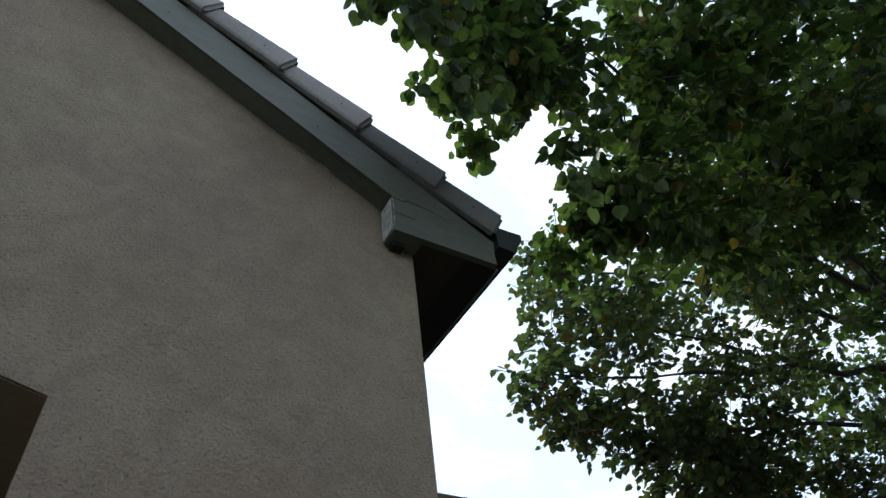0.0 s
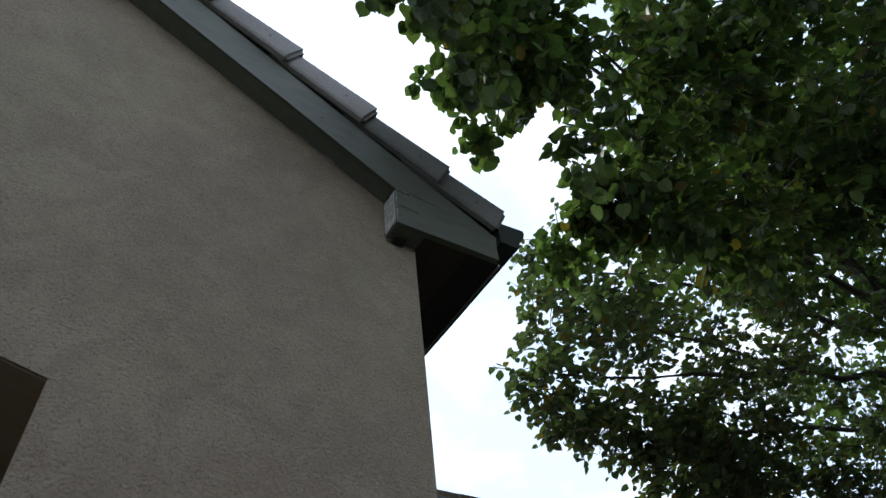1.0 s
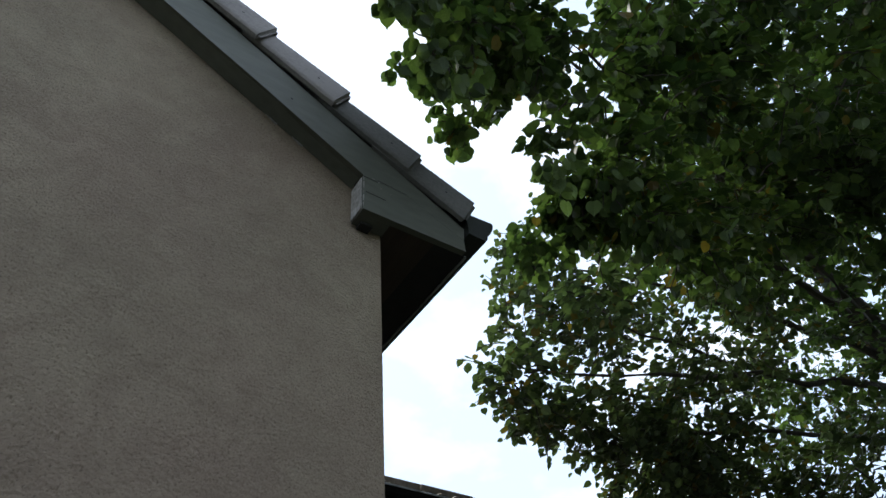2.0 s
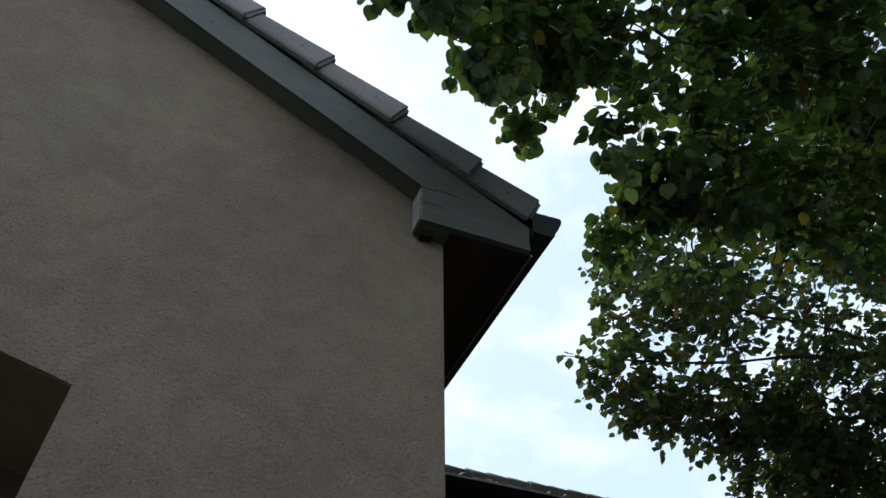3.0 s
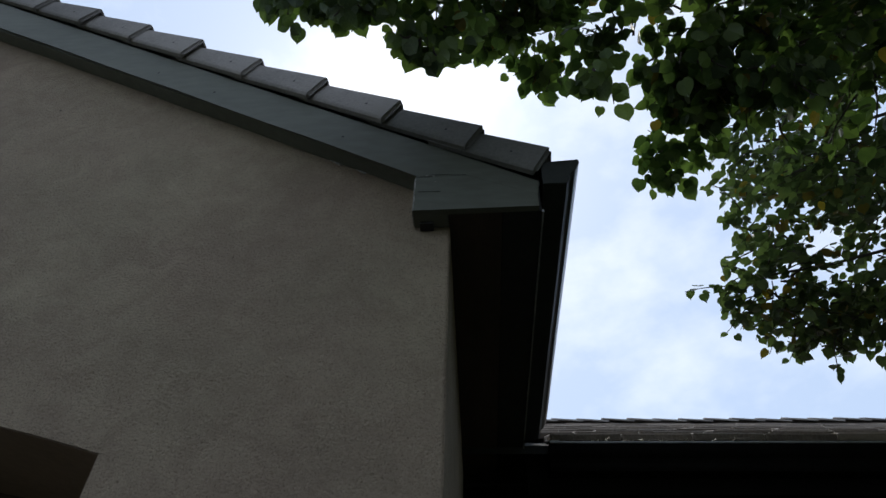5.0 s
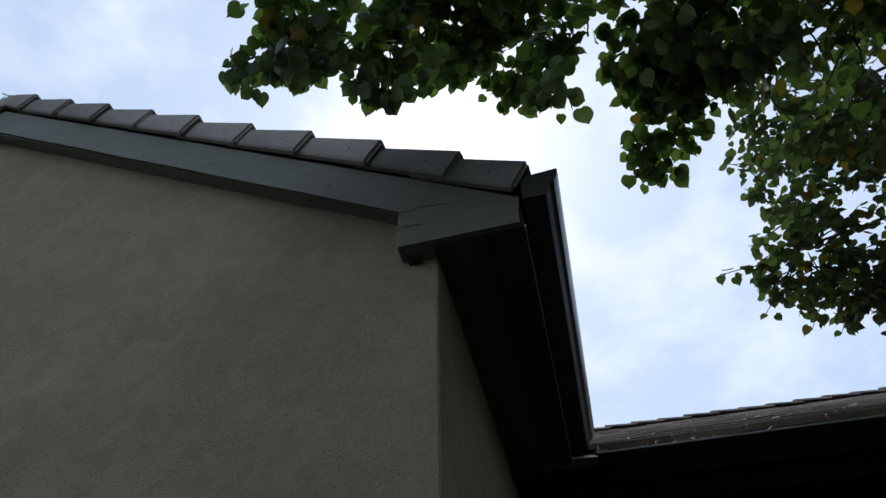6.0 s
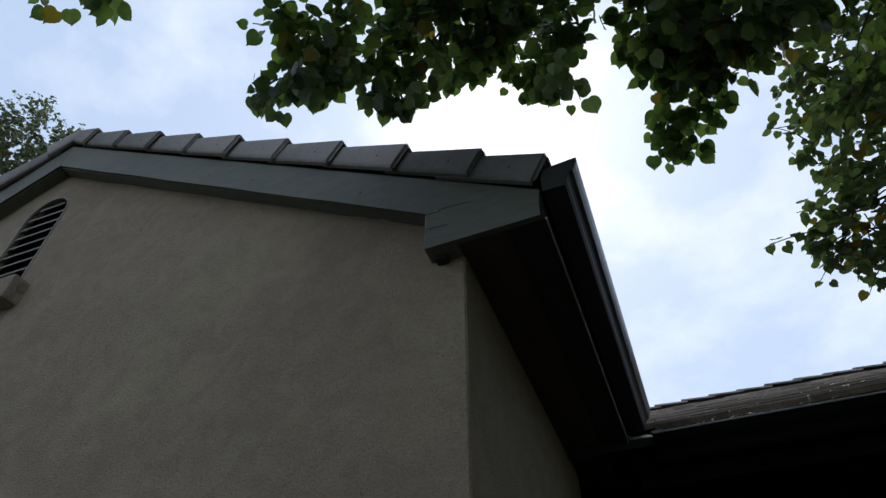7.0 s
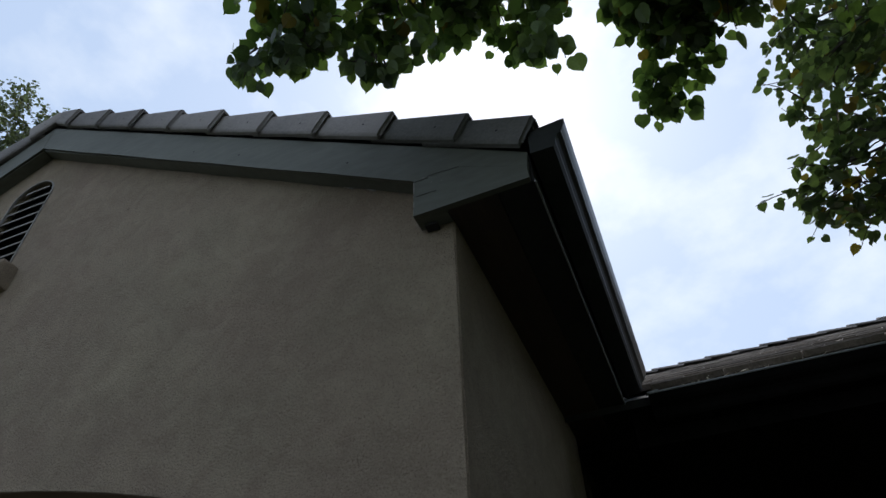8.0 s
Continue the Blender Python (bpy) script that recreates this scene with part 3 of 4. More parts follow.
def gutter(name_label, base, out, run, length, lip_z, wide=True, skin=GUTTER):
    """A gutter whose back stands at base, facing out, running length along run."""
    ob = thing("gutter", name_label, "gutter", group="eave gutters")
    base, out, run = Vector(base), Vector(out), Vector(run)
    prof = [base + out * u + Vector((0, 0, lip_z + z)) for u, z in gutter_profile()]
    part("trough", slab(prof, run, length), skin, ob, "dark enamelled metal trough")
    strip = ((0.1185, -0.006), (0.1225, -0.005), (0.1225, 0.003), (0.108, 0.003), (0.108, 0.0005), (0.1185, 0.0005))
    if wide:
        strip = ((0.1068, -0.0525), (0.1155, -0.036), (0.1235, -0.014), (0.1235, 0.003), (0.108, 0.003), (0.108, 0.0005), (0.1185, 0.0005), (0.1185, -0.014), (0.1145, -0.0355), (0.106, -0.0515))
        # a pale line in place of the glint under the lip
        bead = ((0.1040, -0.0555), (0.1066, -0.0560), (0.1072, -0.0530), (0.1056, -0.0518))
        part("bead", slab([base + out * u + Vector((0, 0, lip_z + z)) for u, z in bead], run, length), LIP, ob, "thin pale line drawn for the glint below the lip")
    lip = [base + out * u + Vector((0, 0, lip_z + z)) for u, z in strip]
    part("rolled_lip", slab(lip, run, length), BAND if wide else LIP, ob, "metal lip, paler than the trough for its sky sheen")
    cap = [base + out * u + Vector((0, 0, lip_z + z)) - run * 0.003 for u, z in gutter_profile()[:10]]
    part("end_cap", slab(cap, run, 0.0025), skin, ob)
    for i in range(int(length / 0.8)):
        p = base + run * (0.4 + 0.8 * i) + Vector((0, 0, lip_z))
        lo, hi = p - run * 0.012 + Vector((0, 0, -0.010)), p + run * 0.012 + out * 0.106 + Vector((0, 0, -0.007))
        part("hanger_strap", boxed([min(lo[k], hi[k]) for k in range(3)], [max(lo[k], hi[k]) for k in range(3)]), GUTTER, ob)
    return ob


gutter("dark metal gutter along the gable's eave", (0.294, -0.088, 0), (1, 0, 0), (0, 1, 0), 1.61, 3.257)
gutter("dark metal gutter along the gable's eave", (2 * RIDGE_X - 0.2865, -0.088, 0), (-1, 0, 0), (0, 1, 0), 1.61, 3.257)
wing_gutter = gutter("long dark metal gutter holding dry leaves", (0.405, WING_Y + 0.1235, 0), (0, -1, 0), (1, 0, 0), 8.3, WING_Z, False, SHADE_BLACK)

part("mitre_plate", slab([(0.395, WING_Y + 0.004, WING_Z + 0.002), (0.450, WING_Y + 0.004, WING_Z + 0.004), (0.425, WING_Y + 0.05, WING_Z + 0.012), (0.392, WING_Y + 0.05, WING_Z + 0.012)], (0, 0, 1), 0.006), LIP, wing_gutter, "bent bright corner plate")

# dry leaves caught in the long gutter
lit = bmesh.new()
rnd = random.Random(11)
for i in range(150):
    x = rnd.gauss(0.80, 0.05) if i % 5 == 0 else rnd.gauss(1.0, 0.07) if i % 5 == 1 else 0.5 + 3.2 * rnd.random() ** 1.3
    c = Vector((x, WING_Y + 0.006 + rnd.random() * 0.035, WING_Z - 0.002 + rnd.random() * 0.020))
    a = Vector((rnd.uniform(-1, 1), rnd.uniform(-1, 1), rnd.uniform(-0.4, 0.6))).normalized()
    b = a.orthogonal().normalized()
    s = rnd.uniform(0.007, 0.022)
    v = [lit.verts.new(c + q) for q in (a * s, b * s * 0.45 + a * s * 0.2, -a * s, -b * s * 0.45)]
    lit.faces.new(v[:3])
    lit.faces.new((v[0], v[2], v[3]))
tagged(part("leaf_litter", lit, LITTER, None, "dry curled leaves lying in the gutter", "stuff"), category="leaf litter")


# ---- wall lantern between the arch and the corner ----
lamp = thing("wall_lantern", "bronze wall lantern with a stepped square cap", "wall lamp", (-0.41, -0.125, 1.622))
part("back_plate", boxed((-0.06, 0.103, 0.02), (0.06, 0.124, 0.28), 0.006), LANTERN, lamp)
part("bracket", boxed((-0.018, 0.02, 0.10), (0.018, 0.104, 0.13), 0.004), LANTERN, lamp)
cap = part("cap", boxed((-0.138, -0.10, 0.262), (0.138, 0.10, 0.296), 0.004), LANTERN, lamp, "wide bronze cap")
part("upper_tier", boxed((-0.118, -0.082, 0.297), (0.118, 0.082, 0.330), 0.004), LANTERN, cap)
part("base", boxed((-0.10, -0.08, 0.0), (0.10, 0.08, 0.03), 0.004), LANTERN, lamp)
for sx in (-1, 1):
    for sy in (-1, 1):
        part("corner_post", boxed((sx * 0.092 - 0.007, sy * 0.072 - 0.007, 0.031), (sx * 0.092 + 0.007, sy * 0.072 + 0.007, 0.261)), LANTERN, lamp)
    part("glass_pane", boxed((sx * 0.092 - 0.002, -0.064, 0.032), (sx * 0.092 + 0.002, 0.064, 0.260)), GLASS, lamp, "frosted glass pane")
part("glass_pane", boxed((-0.084, -0.074, 0.032), (0.084, -0.070, 0.260)), GLASS, lamp, "frosted glass pane")


# ---- trees ----
def leaf_shape(size):
    """A heart-shaped blade with a drawn-out tip, folded a little along its rib; stalk at the origin, tip along x."""
    half = [(0.0, 0.0), (-0.08, 0.20), (0.01, 0.40), (0.20, 0.51), (0.42, 0.52), (0.64, 0.41), (0.82, 0.22), (0.93, 0.08), (1.08, 0.0)]
    rib = [(0.0, 0.0, 0.0), (0.35, 0.0, -0.02), (0.70, 0.0, -0.06), (1.08, 0.0, -0.17)]
    verts, faces = [Vector(p) * size for p in rib], []
    for sgn in (1, -1):
        k = len(verts)
        verts += [Vector((u, sgn * w, 0.10 * w - 0.15 * max(u - 0.3, 0) ** 2)) * size for u, w in half[1:-1]]
        fan = [(0, k, k + 1), (0, k + 1, 1), (1, k + 1, k + 2), (1, k + 2, k + 3), (1, k + 3, k + 4), (1, k + 4, 2), (2, k + 4, k + 5), (2, k + 5, k + 6), (2, k + 6, 3)]
        faces += [f if sgn > 0 else f[::-1] for f in fan]
    return verts, faces


class Foliage:
    """Collects twigs and leaves; leaf poses near the house become single leaves, the rest one mesh."""

    def __init__(self, seed, size):
        self.rnd = random.Random(seed)
        self.size, self.hang = size, 0.0
        self.poses, self.twigs = [], bmesh.new()

    def leaf(self, at, out):
        r = self.rnd
        d = (Vector(out) + Vector((r.gauss(0, 0.55), r.gauss(0, 0.55), r.gauss(-0.34 - self.hang, 0.32)))).normalized()
        up = Vector((r.gauss(0, 0.34), r.gauss(-0.2 + self.hang * 0.9, 0.34), 1)).normalized()
        if self.hang:
            # a limp blade hangs flat against its neighbours
            d = (d - up * d.dot(up) * 0.85).normalized()
        side = up.cross(d)
        if side.length < 0.05:
            side = d.orthogonal()
        side.normalize()
        s = self.size * r.uniform(0.62, 1.2)
        m = Matrix.Translation(at) @ Matrix((d, side, d.cross(side))).transposed().to_4x4() @ Matrix.Scale(s, 4)
        self.poses.append(m)

    def spray(self, start, way, length, droop, count):
        r = self.rnd
        pts, p, d = [Vector(start)], Vector(start), Vector(way).normalized()
        for i in range(5):
            d = (d + Vector((r.gauss(0, 0.16), r.gauss(0, 0.16), -droop + r.gauss(0, 0.1)))).normalized()
            p = p + d * length / 5
            pts.append(p)
        tube(self.twigs, pts, [0.0045 - 0.0006 * i for i in range(6)], 4)
        for i in range(count):
            f = (0.12 + 0.88 * (i + r.random()) / count) * 5
            k = min(int(f), 4)
            at = pts[k].lerp(pts[k + 1], f - k)
            side = Vector((r.gauss(0, 1), r.gauss(0, 1), r.gauss(-0.1, 0.5))).normalized()
            self.leaf(at + side * r.uniform(0.015, 0.05), side * 0.8 + d * 0.5)

    def clump(self, centre, radii, sprays, droop=0.12, length=0.30, count=13, down=-0.1):
        r = self.rnd
        for i in range(sprays):
            while True:
                q = Vector([r.uniform(-1, 1) for k in range(3)])
                if q.length < 1:
                    break
            start = Vector(centre) + Vector([q[k] * radii[k] * 0.75 for k in range(3)])
            way = Vector((q.x + r.gauss(0, 0.4), q.y + r.gauss(0, 0.4), q.z * 0.6 + down + r.gauss(0, 0.25)))
            self.spray(start, way, length * r.uniform(0.6, 1.15), droop, count)


    def bunch(self, tip, wide, tall, sprays):
        """A hanging bunch whose lowest leaf ends at tip."""
        first, start = len(self.poses), len(self.twigs.verts)
        self.hang = 0.9
        self.clump(tip, (wide * 1.15, wide * 0.5, tall * 1.1), sprays, length=0.09, count=6, down=-0.5)
        self.hang = 0.0
        low = min((m @ Vector((1, 0, -0.1)) for m in self.poses[first:]), key=lambda p: p.z)
        off = Vector(tip) - Vector((tip[0] * 0.4 + low.x * 0.6, tip[1] * 0.4 + low.y * 0.6, low.z))
        for m in self.poses[first:]:
            m.translation += off
        self.twigs.verts.ensure_lookup_table()
        for v in self.twigs.verts[start:]:
            v.co += off


def limb(bm, a, b, r0, r1, sag, seed, steps=9, sides=7):
    """A bent limb from a to b."""
    r = random.Random(seed)
    a, b = Vector(a), Vector(b)
    pts = []
    for i in range(steps + 1):
        f = i / steps
        p = a.lerp(b, f) + Vector((0, 0, sag * math.sin(math.pi * f)))
        if 0 < i < steps:
            p += Vector([r.gauss(0, 0.022) for k in range(3)])
        pts.append(p)
    tube(bm, pts, [r0 + (r1 - r0) * (i / steps) ** 0.8 for i in range(steps + 1)], sides)


def finish(tree, fol, near, mat=None, label="dense crown of heart-shaped green leaves"):
    """Leaves in the stretch that near() names become parts of their own, the rest is joined."""
    part("twig", fol.twigs, BARK, tree, "thin dark twigs", "stuff")
    lv, lf = leaf_shape(1.0)
    base = np.array([tuple(v) for v in lv])
    tri = np.array(lf)
    single = [m for m in fol.poses if near(m.translation)][:300]
    keep = set(id(m) for m in single)
    rest = [m for m in fol.poses if id(m) not in keep]
    for m in single:
        ob = new("leaf", LEAF_ONE)
        ob.parent = tree
        ob.matrix_basis = m
    mats = np.array([[list(row) for row in m] for m in rest])
    co = np.einsum("nij,vj->nvi", mats[:, :3, :3], base) + mats[:, None, :3, 3]
    fc = tri[None] + (np.arange(len(rest)) * len(base))[:, None, None]
    me = bpy.data.meshes.new("crown")
    me.from_pydata(co.reshape(-1, 3).tolist(), [], fc.reshape(-1, 3).tolist())
    me.materials.append(mat or LEAF)
    ob = new("crown", me)
    ob.parent = tree
    tagged(ob, label, kind="stuff")


def leaf_mesh(mat):
    v, f = leaf_shape(1.0)
    me = bpy.data.meshes.new("leaf")
    me.from_pydata([tuple(p) for p in v], [], f)
    me.materials.append(mat)
    return me


LEAF_ONE, LEAF_GOLD = leaf_mesh(LEAF_NEAR), leaf_mesh(LEAF_YELLOW)

tree = thing("tree", "leafy broad-crowned tree with heart-shaped leaves beside the house", "tree", (0, 0, 0))
wood = bmesh.new()
tube(wood, [(4.9, 0.1, -0.1), (4.88, 0.1, 0.4), (4.84, 0.08, 1.2), (4.80, 0.08, 2.1), (4.76, 0.06, 3.0), (4.7, 0.05, 4.0), (4.6, 0.1, 5.4), (4.5, 0.2, 6.8)], [0.25, 0.18, 0.155, 0.14, 0.13, 0.11, 0.06, 0.02], 12)
part("trunk", wood, BARK, tree, "dark furrowed trunk")
BOUGHS = [((4.72, 0.08, 4.05), (1.40, 1.04, 3.74), 0.034, 0.005, -0.02), ((4.72, 0.0, 4.2), (0.55, -0.62, 3.98), 0.042, 0.006, 0.28),
          ((4.7, 0.1, 4.3), (1.75, 0.95, 4.75), 0.034, 0.006, 0.12), ((4.70, -0.02, 4.4), (-0.15, -0.55, 4.0), 0.034, 0.005, 0.45),
          ((4.7, 0.1, 4.5), (1.6, 0.1, 5.2), 0.045, 0.008, 0.15), ((4.7, 0.0, 4.3), (2.0, -1.7, 4.7), 0.045, 0.008, 0.15),
          ((4.74, 0.1, 3.6), (2.2, 1.05, 3.45), 0.028, 0.006, 0.08), ((4.65, 0.1, 4.6), (6.2, 0.6, 5.6), 0.05, 0.008, 0.2),
          ((3.2, -0.3, 4.35), (0.95, -0.05, 3.78), 0.018, 0.004, 0.05), ((2.9, 0.5, 3.93), (1.5, 0.95, 4.25), 0.012, 0.004, 0.03)]
for i, (a, b, r0, r1, sag) in enumerate(BOUGHS):
    w = bmesh.new()
    limb(w, a, b, r0, r1, sag, 20 + i)
    part("limb", w, BARK, tree)

fol = Foliage(3, 0.047)
# hanging bunches over the front of the eave, each named by its lowest leaf
for tip, wide, tall, sprays in (((-0.42, -0.54, 3.30), 0.07, 0.12, 14), ((-0.25, -0.58, 3.26), 0.08, 0.12, 16), ((-0.06, -0.52, 3.22), 0.07, 0.12, 15),
                                ((0.04, -0.18, 3.82), 0.05, 0.08, 6), ((0.10, -0.23, 3.70), 0.05, 0.11, 10), ((0.20, -0.19, 3.80), 0.08, 0.10, 12),
                                ((0.37, -0.08, 3.69), 0.06, 0.13, 14), ((0.48, -0.37, 3.10), 0.05, 0.05, 4), ((0.70, -0.18, 3.42), 0.05, 0.10, 9),
                                ((0.74, -0.33, 3.27), 0.06, 0.10, 9), ((0.82, 0.09, 3.27), 0.07, 0.15, 14), ((0.88, -0.03, 3.38), 0.08, 0.15, 12),
                                ((1.05, -0.36, 3.16), 0.10, 0.13, 15), ((-0.56, -1.04, 3.16), 0.06, 0.02, 2), ((-0.72, -1.11, 3.17), 0.04, 0.02, 1)):
    fol.bunch(tip, wide, tall, sprays)
fol.size = 0.050
# the roof of leaves above them
fol.clump((-0.26, -0.68, 3.56), (0.14, 0.05, 0.07), 14, length=0.12, count=8)
fol.clump((0.02, -0.54, 3.56), (0.13, 0.05, 0.07), 14, length=0.12, count=8)
fol.clump((0.14, -0.40, 3.78), (0.12, 0.05, 0.06), 12, length=0.12, count=8)
fol.clump((0.30, -0.32, 3.82), (0.12, 0.05, 0.06), 12, length=0.12, count=8)
fol.clump((0.83, -0.20, 3.54), (0.12, 0.07, 0.10), 13, length=0.13, count=8)
fol.clump((0.88, -0.14, 3.58), (0.10, 0.07, 0.10), 14, length=0.13, count=8)
fol.clump((-0.06, -0.61, 3.76), (0.19, 0.10, 0.11), 28, length=0.16, count=9)
fol.clump((0.30, -0.56, 3.78), (0.22, 0.12, 0.12), 28, length=0.16, count=9)
fol.clump((0.46, -0.32, 3.98), (0.22, 0.12, 0.10), 26, length=0.16, count=9)
fol.clump((0.53, -0.41, 3.47), (0.08, 0.05, 0.07), 9, length=0.12, count=8)
fol.clump((1.10, -0.72, 3.95), (0.28, 0.20, 0.20), 55, length=0.22, count=11)
fol.clump((0.86, -0.42, 3.58), (0.18, 0.12, 0.12), 24, length=0.16, count=9)
fol.clump((1.04, -0.30, 3.50), (0.20, 0.12, 0.14), 16, length=0.16, count=9)
fol.clump((1.22, -0.02, 3.72), (0.16, 0.12, 0.16), 12, length=0.16, count=9)
fol.clump((0.20, -0.56, 4.00), (0.32, 0.18, 0.16), 56, length=0.20, count=10)
fol.clump((0.72, -0.54, 3.88), (0.26, 0.20, 0.20), 34, length=0.22, count=11)
fol.clump((1.14, -0.40, 3.62), (0.30, 0.22, 0.26), 26, length=0.20, count=11)
fol.clump((1.42, -0.28, 3.58), (0.34, 0.26, 0.22), 28, length=0.22, count=10)
fol.clump((1.68, -0.44, 3.76), (0.42, 0.36, 0.36), 64, length=0.26, count=12)
fol.clump((2.05, -0.70, 3.95), (0.40, 0.35, 0.45), 105, length=0.26, count=12)
fol.clump((1.45, -0.55, 4.55), (0.50, 0.35, 0.30), 44, length=0.28, count=12)
fol.clump((0.85, -1.05, 4.20), (0.70, 0.40, 0.28), 105, length=0.28, count=12)
fol.clump((1.70, -1.05, 4.05), (0.60, 0.50, 0.45), 60, length=0.3, count=13)
fol.clump((2.50, -0.95, 4.60), (0.70, 0.60, 0.55), 60, length=0.3, count=13)
fol.clump((1.70, -0.80, 4.90), (0.80, 0.60, 0.40), 64, length=0.3, count=13)
fol.clump((2.60, -0.60, 5.30), (1.20, 0.80, 0.40), 130, length=0.34, count=14)
fol.clump((2.70, -1.10, 3.70), (0.60, 0.50, 0.50), 170, length=0.3, count=13)
fol.clump((2.60, -0.10, 4.30), (0.46, 0.40, 0.40), 62, length=0.28, count=12)
# boughs farther back, beside the eave
side_fol = Foliage(5, 0.045)
side_fol.hang = 0.5
side_fol.spray((1.50, 1.05, 3.70), (-1, 0.04, 0.02), 0.42, 0.04, 12)
side_fol.spray((1.52, 1.03, 3.64), (-1, 0.05, -0.25), 0.36, 0.10, 12)
side_fol.spray((1.62, 1.00, 4.02), (-1, 0.0, 0.35), 0.32, 0.10, 10)
side_fol.spray((1.66, 1.00, 4.36), (-1, 0.0, 0.30), 0.30, 0.08, 9)
side_fol.spray((1.58, 1.05, 3.48), (-1, 0.05, -0.35), 0.32, 0.10, 11)
side_fol.spray((1.74, 1.02, 3.45), (-0.6, 0.1, -0.8), 0.30, 0.08, 11)
side_fol.clump((1.50, 1.04, 3.72), (0.24, 0.14, 0.12), 33, length=0.22, count=10)
side_fol.clump((1.58, 1.05, 3.52), (0.22, 0.16, 0.11), 24, length=0.17, count=9)
side_fol.clump((1.60, 1.00, 4.12), (0.17, 0.18, 0.30), 30, length=0.22, count=10)
side_fol.clump((1.82, 0.95, 4.78), (0.22, 0.24, 0.42), 44, length=0.25, count=11)
side_fol.clump((2.05, 1.00, 3.62), (0.34, 0.26, 0.26), 85, length=0.24, count=11)
side_fol.clump((2.20, 0.85, 4.25), (0.40, 0.34, 0.44), 106, length=0.26, count=11)
side_fol.clump((1.66, 0.45, 3.90), (0.22, 0.18, 0.20), 29, length=0.22, count=10)
side_fol.clump((2.50, 1.05, 3.40), (0.30, 0.26, 0.20), 76, length=0.24, count=11)
side_fol.clump((2.75, 0.85, 3.66), (0.42, 0.40, 0.34), 120, length=0.28, count=12)
side_fol.clump((3.10, 0.60, 4.30), (0.55, 0.55, 0.55), 120, length=0.3, count=12)
side_fol.clump((2.30, 0.25, 5.05), (0.60, 0.55, 0.45), 95, length=0.3, count=12)
side_fol.clump((3.20, 1.15, 3.45), (0.50, 0.40, 0.35), 151, length=0.3, count=12)
side_fol.clump((4.00, 1.10, 3.50), (0.60, 0.60, 0.50), 125, length=0.35, count=14)
side_fol.clump((3.90, 0.40, 3.30), (0.50, 0.50, 0.40), 99, length=0.35, count=14)
# the rest of the crown, over and behind the trunk
fol.size = 0.055
fol.clump((3.70, -0.10, 5.50), (1.40, 1.40, 0.90), 312, length=0.45, count=16)
fol.clump((4.30, 0.40, 4.30), (0.80, 1.10, 0.70), 143, length=0.45, count=16)
fol.clump((5.60, 0.30, 5.00), (1.00, 1.40, 1.10), 169, length=0.45, count=16)
fol.clump((3.00, -1.50, 4.50), (1.10, 0.80, 0.60), 195, length=0.4, count=15)
# out of view: low and front boughs added to keep sky light off the walls
fol.clump((4.90, 1.25, 2.35), (1.30, 1.00, 0.75), 190, length=0.5, count=16)
fol.clump((5.70, 0.20, 2.20), (1.00, 1.30, 0.80), 170, length=0.5, count=16)
fol.clump((4.90, -0.60, 2.75), (1.20, 1.50, 0.60), 195, length=0.5, count=16)
fol.clump((4.40, -2.20, 3.40), (1.20, 1.00, 0.90), 195, length=0.5, count=16)
fol.clump((2.60, -2.90, 4.00), (1.20, 0.80, 0.70), 156, length=0.45, count=15)
fol.clump((3.30, -2.70, 2.95), (1.30, 0.90, 0.90), 273, length=0.5, count=16)
fol.clump((1.70, -3.30, 3.40), (1.20, 0.80, 0.80), 195, length=0.5, count=16)
fol.clump((1.60, -2.00, 4.90), (1.30, 0.90, 0.50), 195, length=0.4, count=15)
# boughs overhead, before the house: out of view, added to shade eave and leaves
fol.clump((1.90, -1.80, 4.45), (0.70, 0.60, 0.40), 60, length=0.4, count=15)
fol.clump((2.30, -2.00, 4.40), (0.90, 0.80, 0.50), 90, length=0.4, count=15)
fol.clump((3.30, -1.60, 5.40), (1.10, 0.90, 0.50), 110, length=0.45, count=15)
fol.clump((3.60, -1.00, 3.90), (0.60, 0.70, 0.60), 90, length=0.4, count=15)
finish(tree, fol, lambda p: p.z < 3.6 and p.y < 0.5 and p.x < 1.2)

finish(tree, side_fol, lambda p: False, LEAF_SIDE, "airy boughs of smaller greyish-green leaves")

# a few leaves have already turned
rnd = random.Random(4)
for x, y, z, k in ((1.02, -0.35, 3.10, 0.8), (0.93, -0.25, 3.34, 0.9), (1.62, 0.75, 3.75, 1.0), (1.72, 0.70, 3.92, 0.9), (1.45, 0.98, 3.62, 0.8), (1.95, 0.9, 4.2, 0.9), (1.30, -0.40, 3.35, 0.9)):
    ob = new("leaf", LEAF_GOLD)
    ob.parent = tree
    ob.matrix_basis = pose(x, y, z, rnd.uniform(-25, 25), 55 + rnd.uniform(-20, 20), rnd.uniform(60, 200)) @ Matrix.Scale(0.052 * k, 4)
    tagged(ob, "yellowed leaf")

far = thing("tree", "distant green tree rising beyond the roof ridge", "tree")
wood = bmesh.new()
tube(wood, [(-9.3, 1.9, -0.1), (-9.3, 1.9, 3.5), (-9.2, 1.9, 7), (-9.0, 1.9, 10)], [0.32, 0.24, 0.15, 0.05], 9)
part("trunk", wood, BARK, far)
back = Foliage(9, 0.052)
back.clump((-8.22, 1.98, 10.22), (0.95, 0.95, 0.85), 330, length=0.4, count=14)
back.clump((-9.60, 1.70, 8.6), (1.5, 1.3, 1.2), 170, length=0.6, count=15)
finish(far, back, lambda p: False, LEAF_PALE)


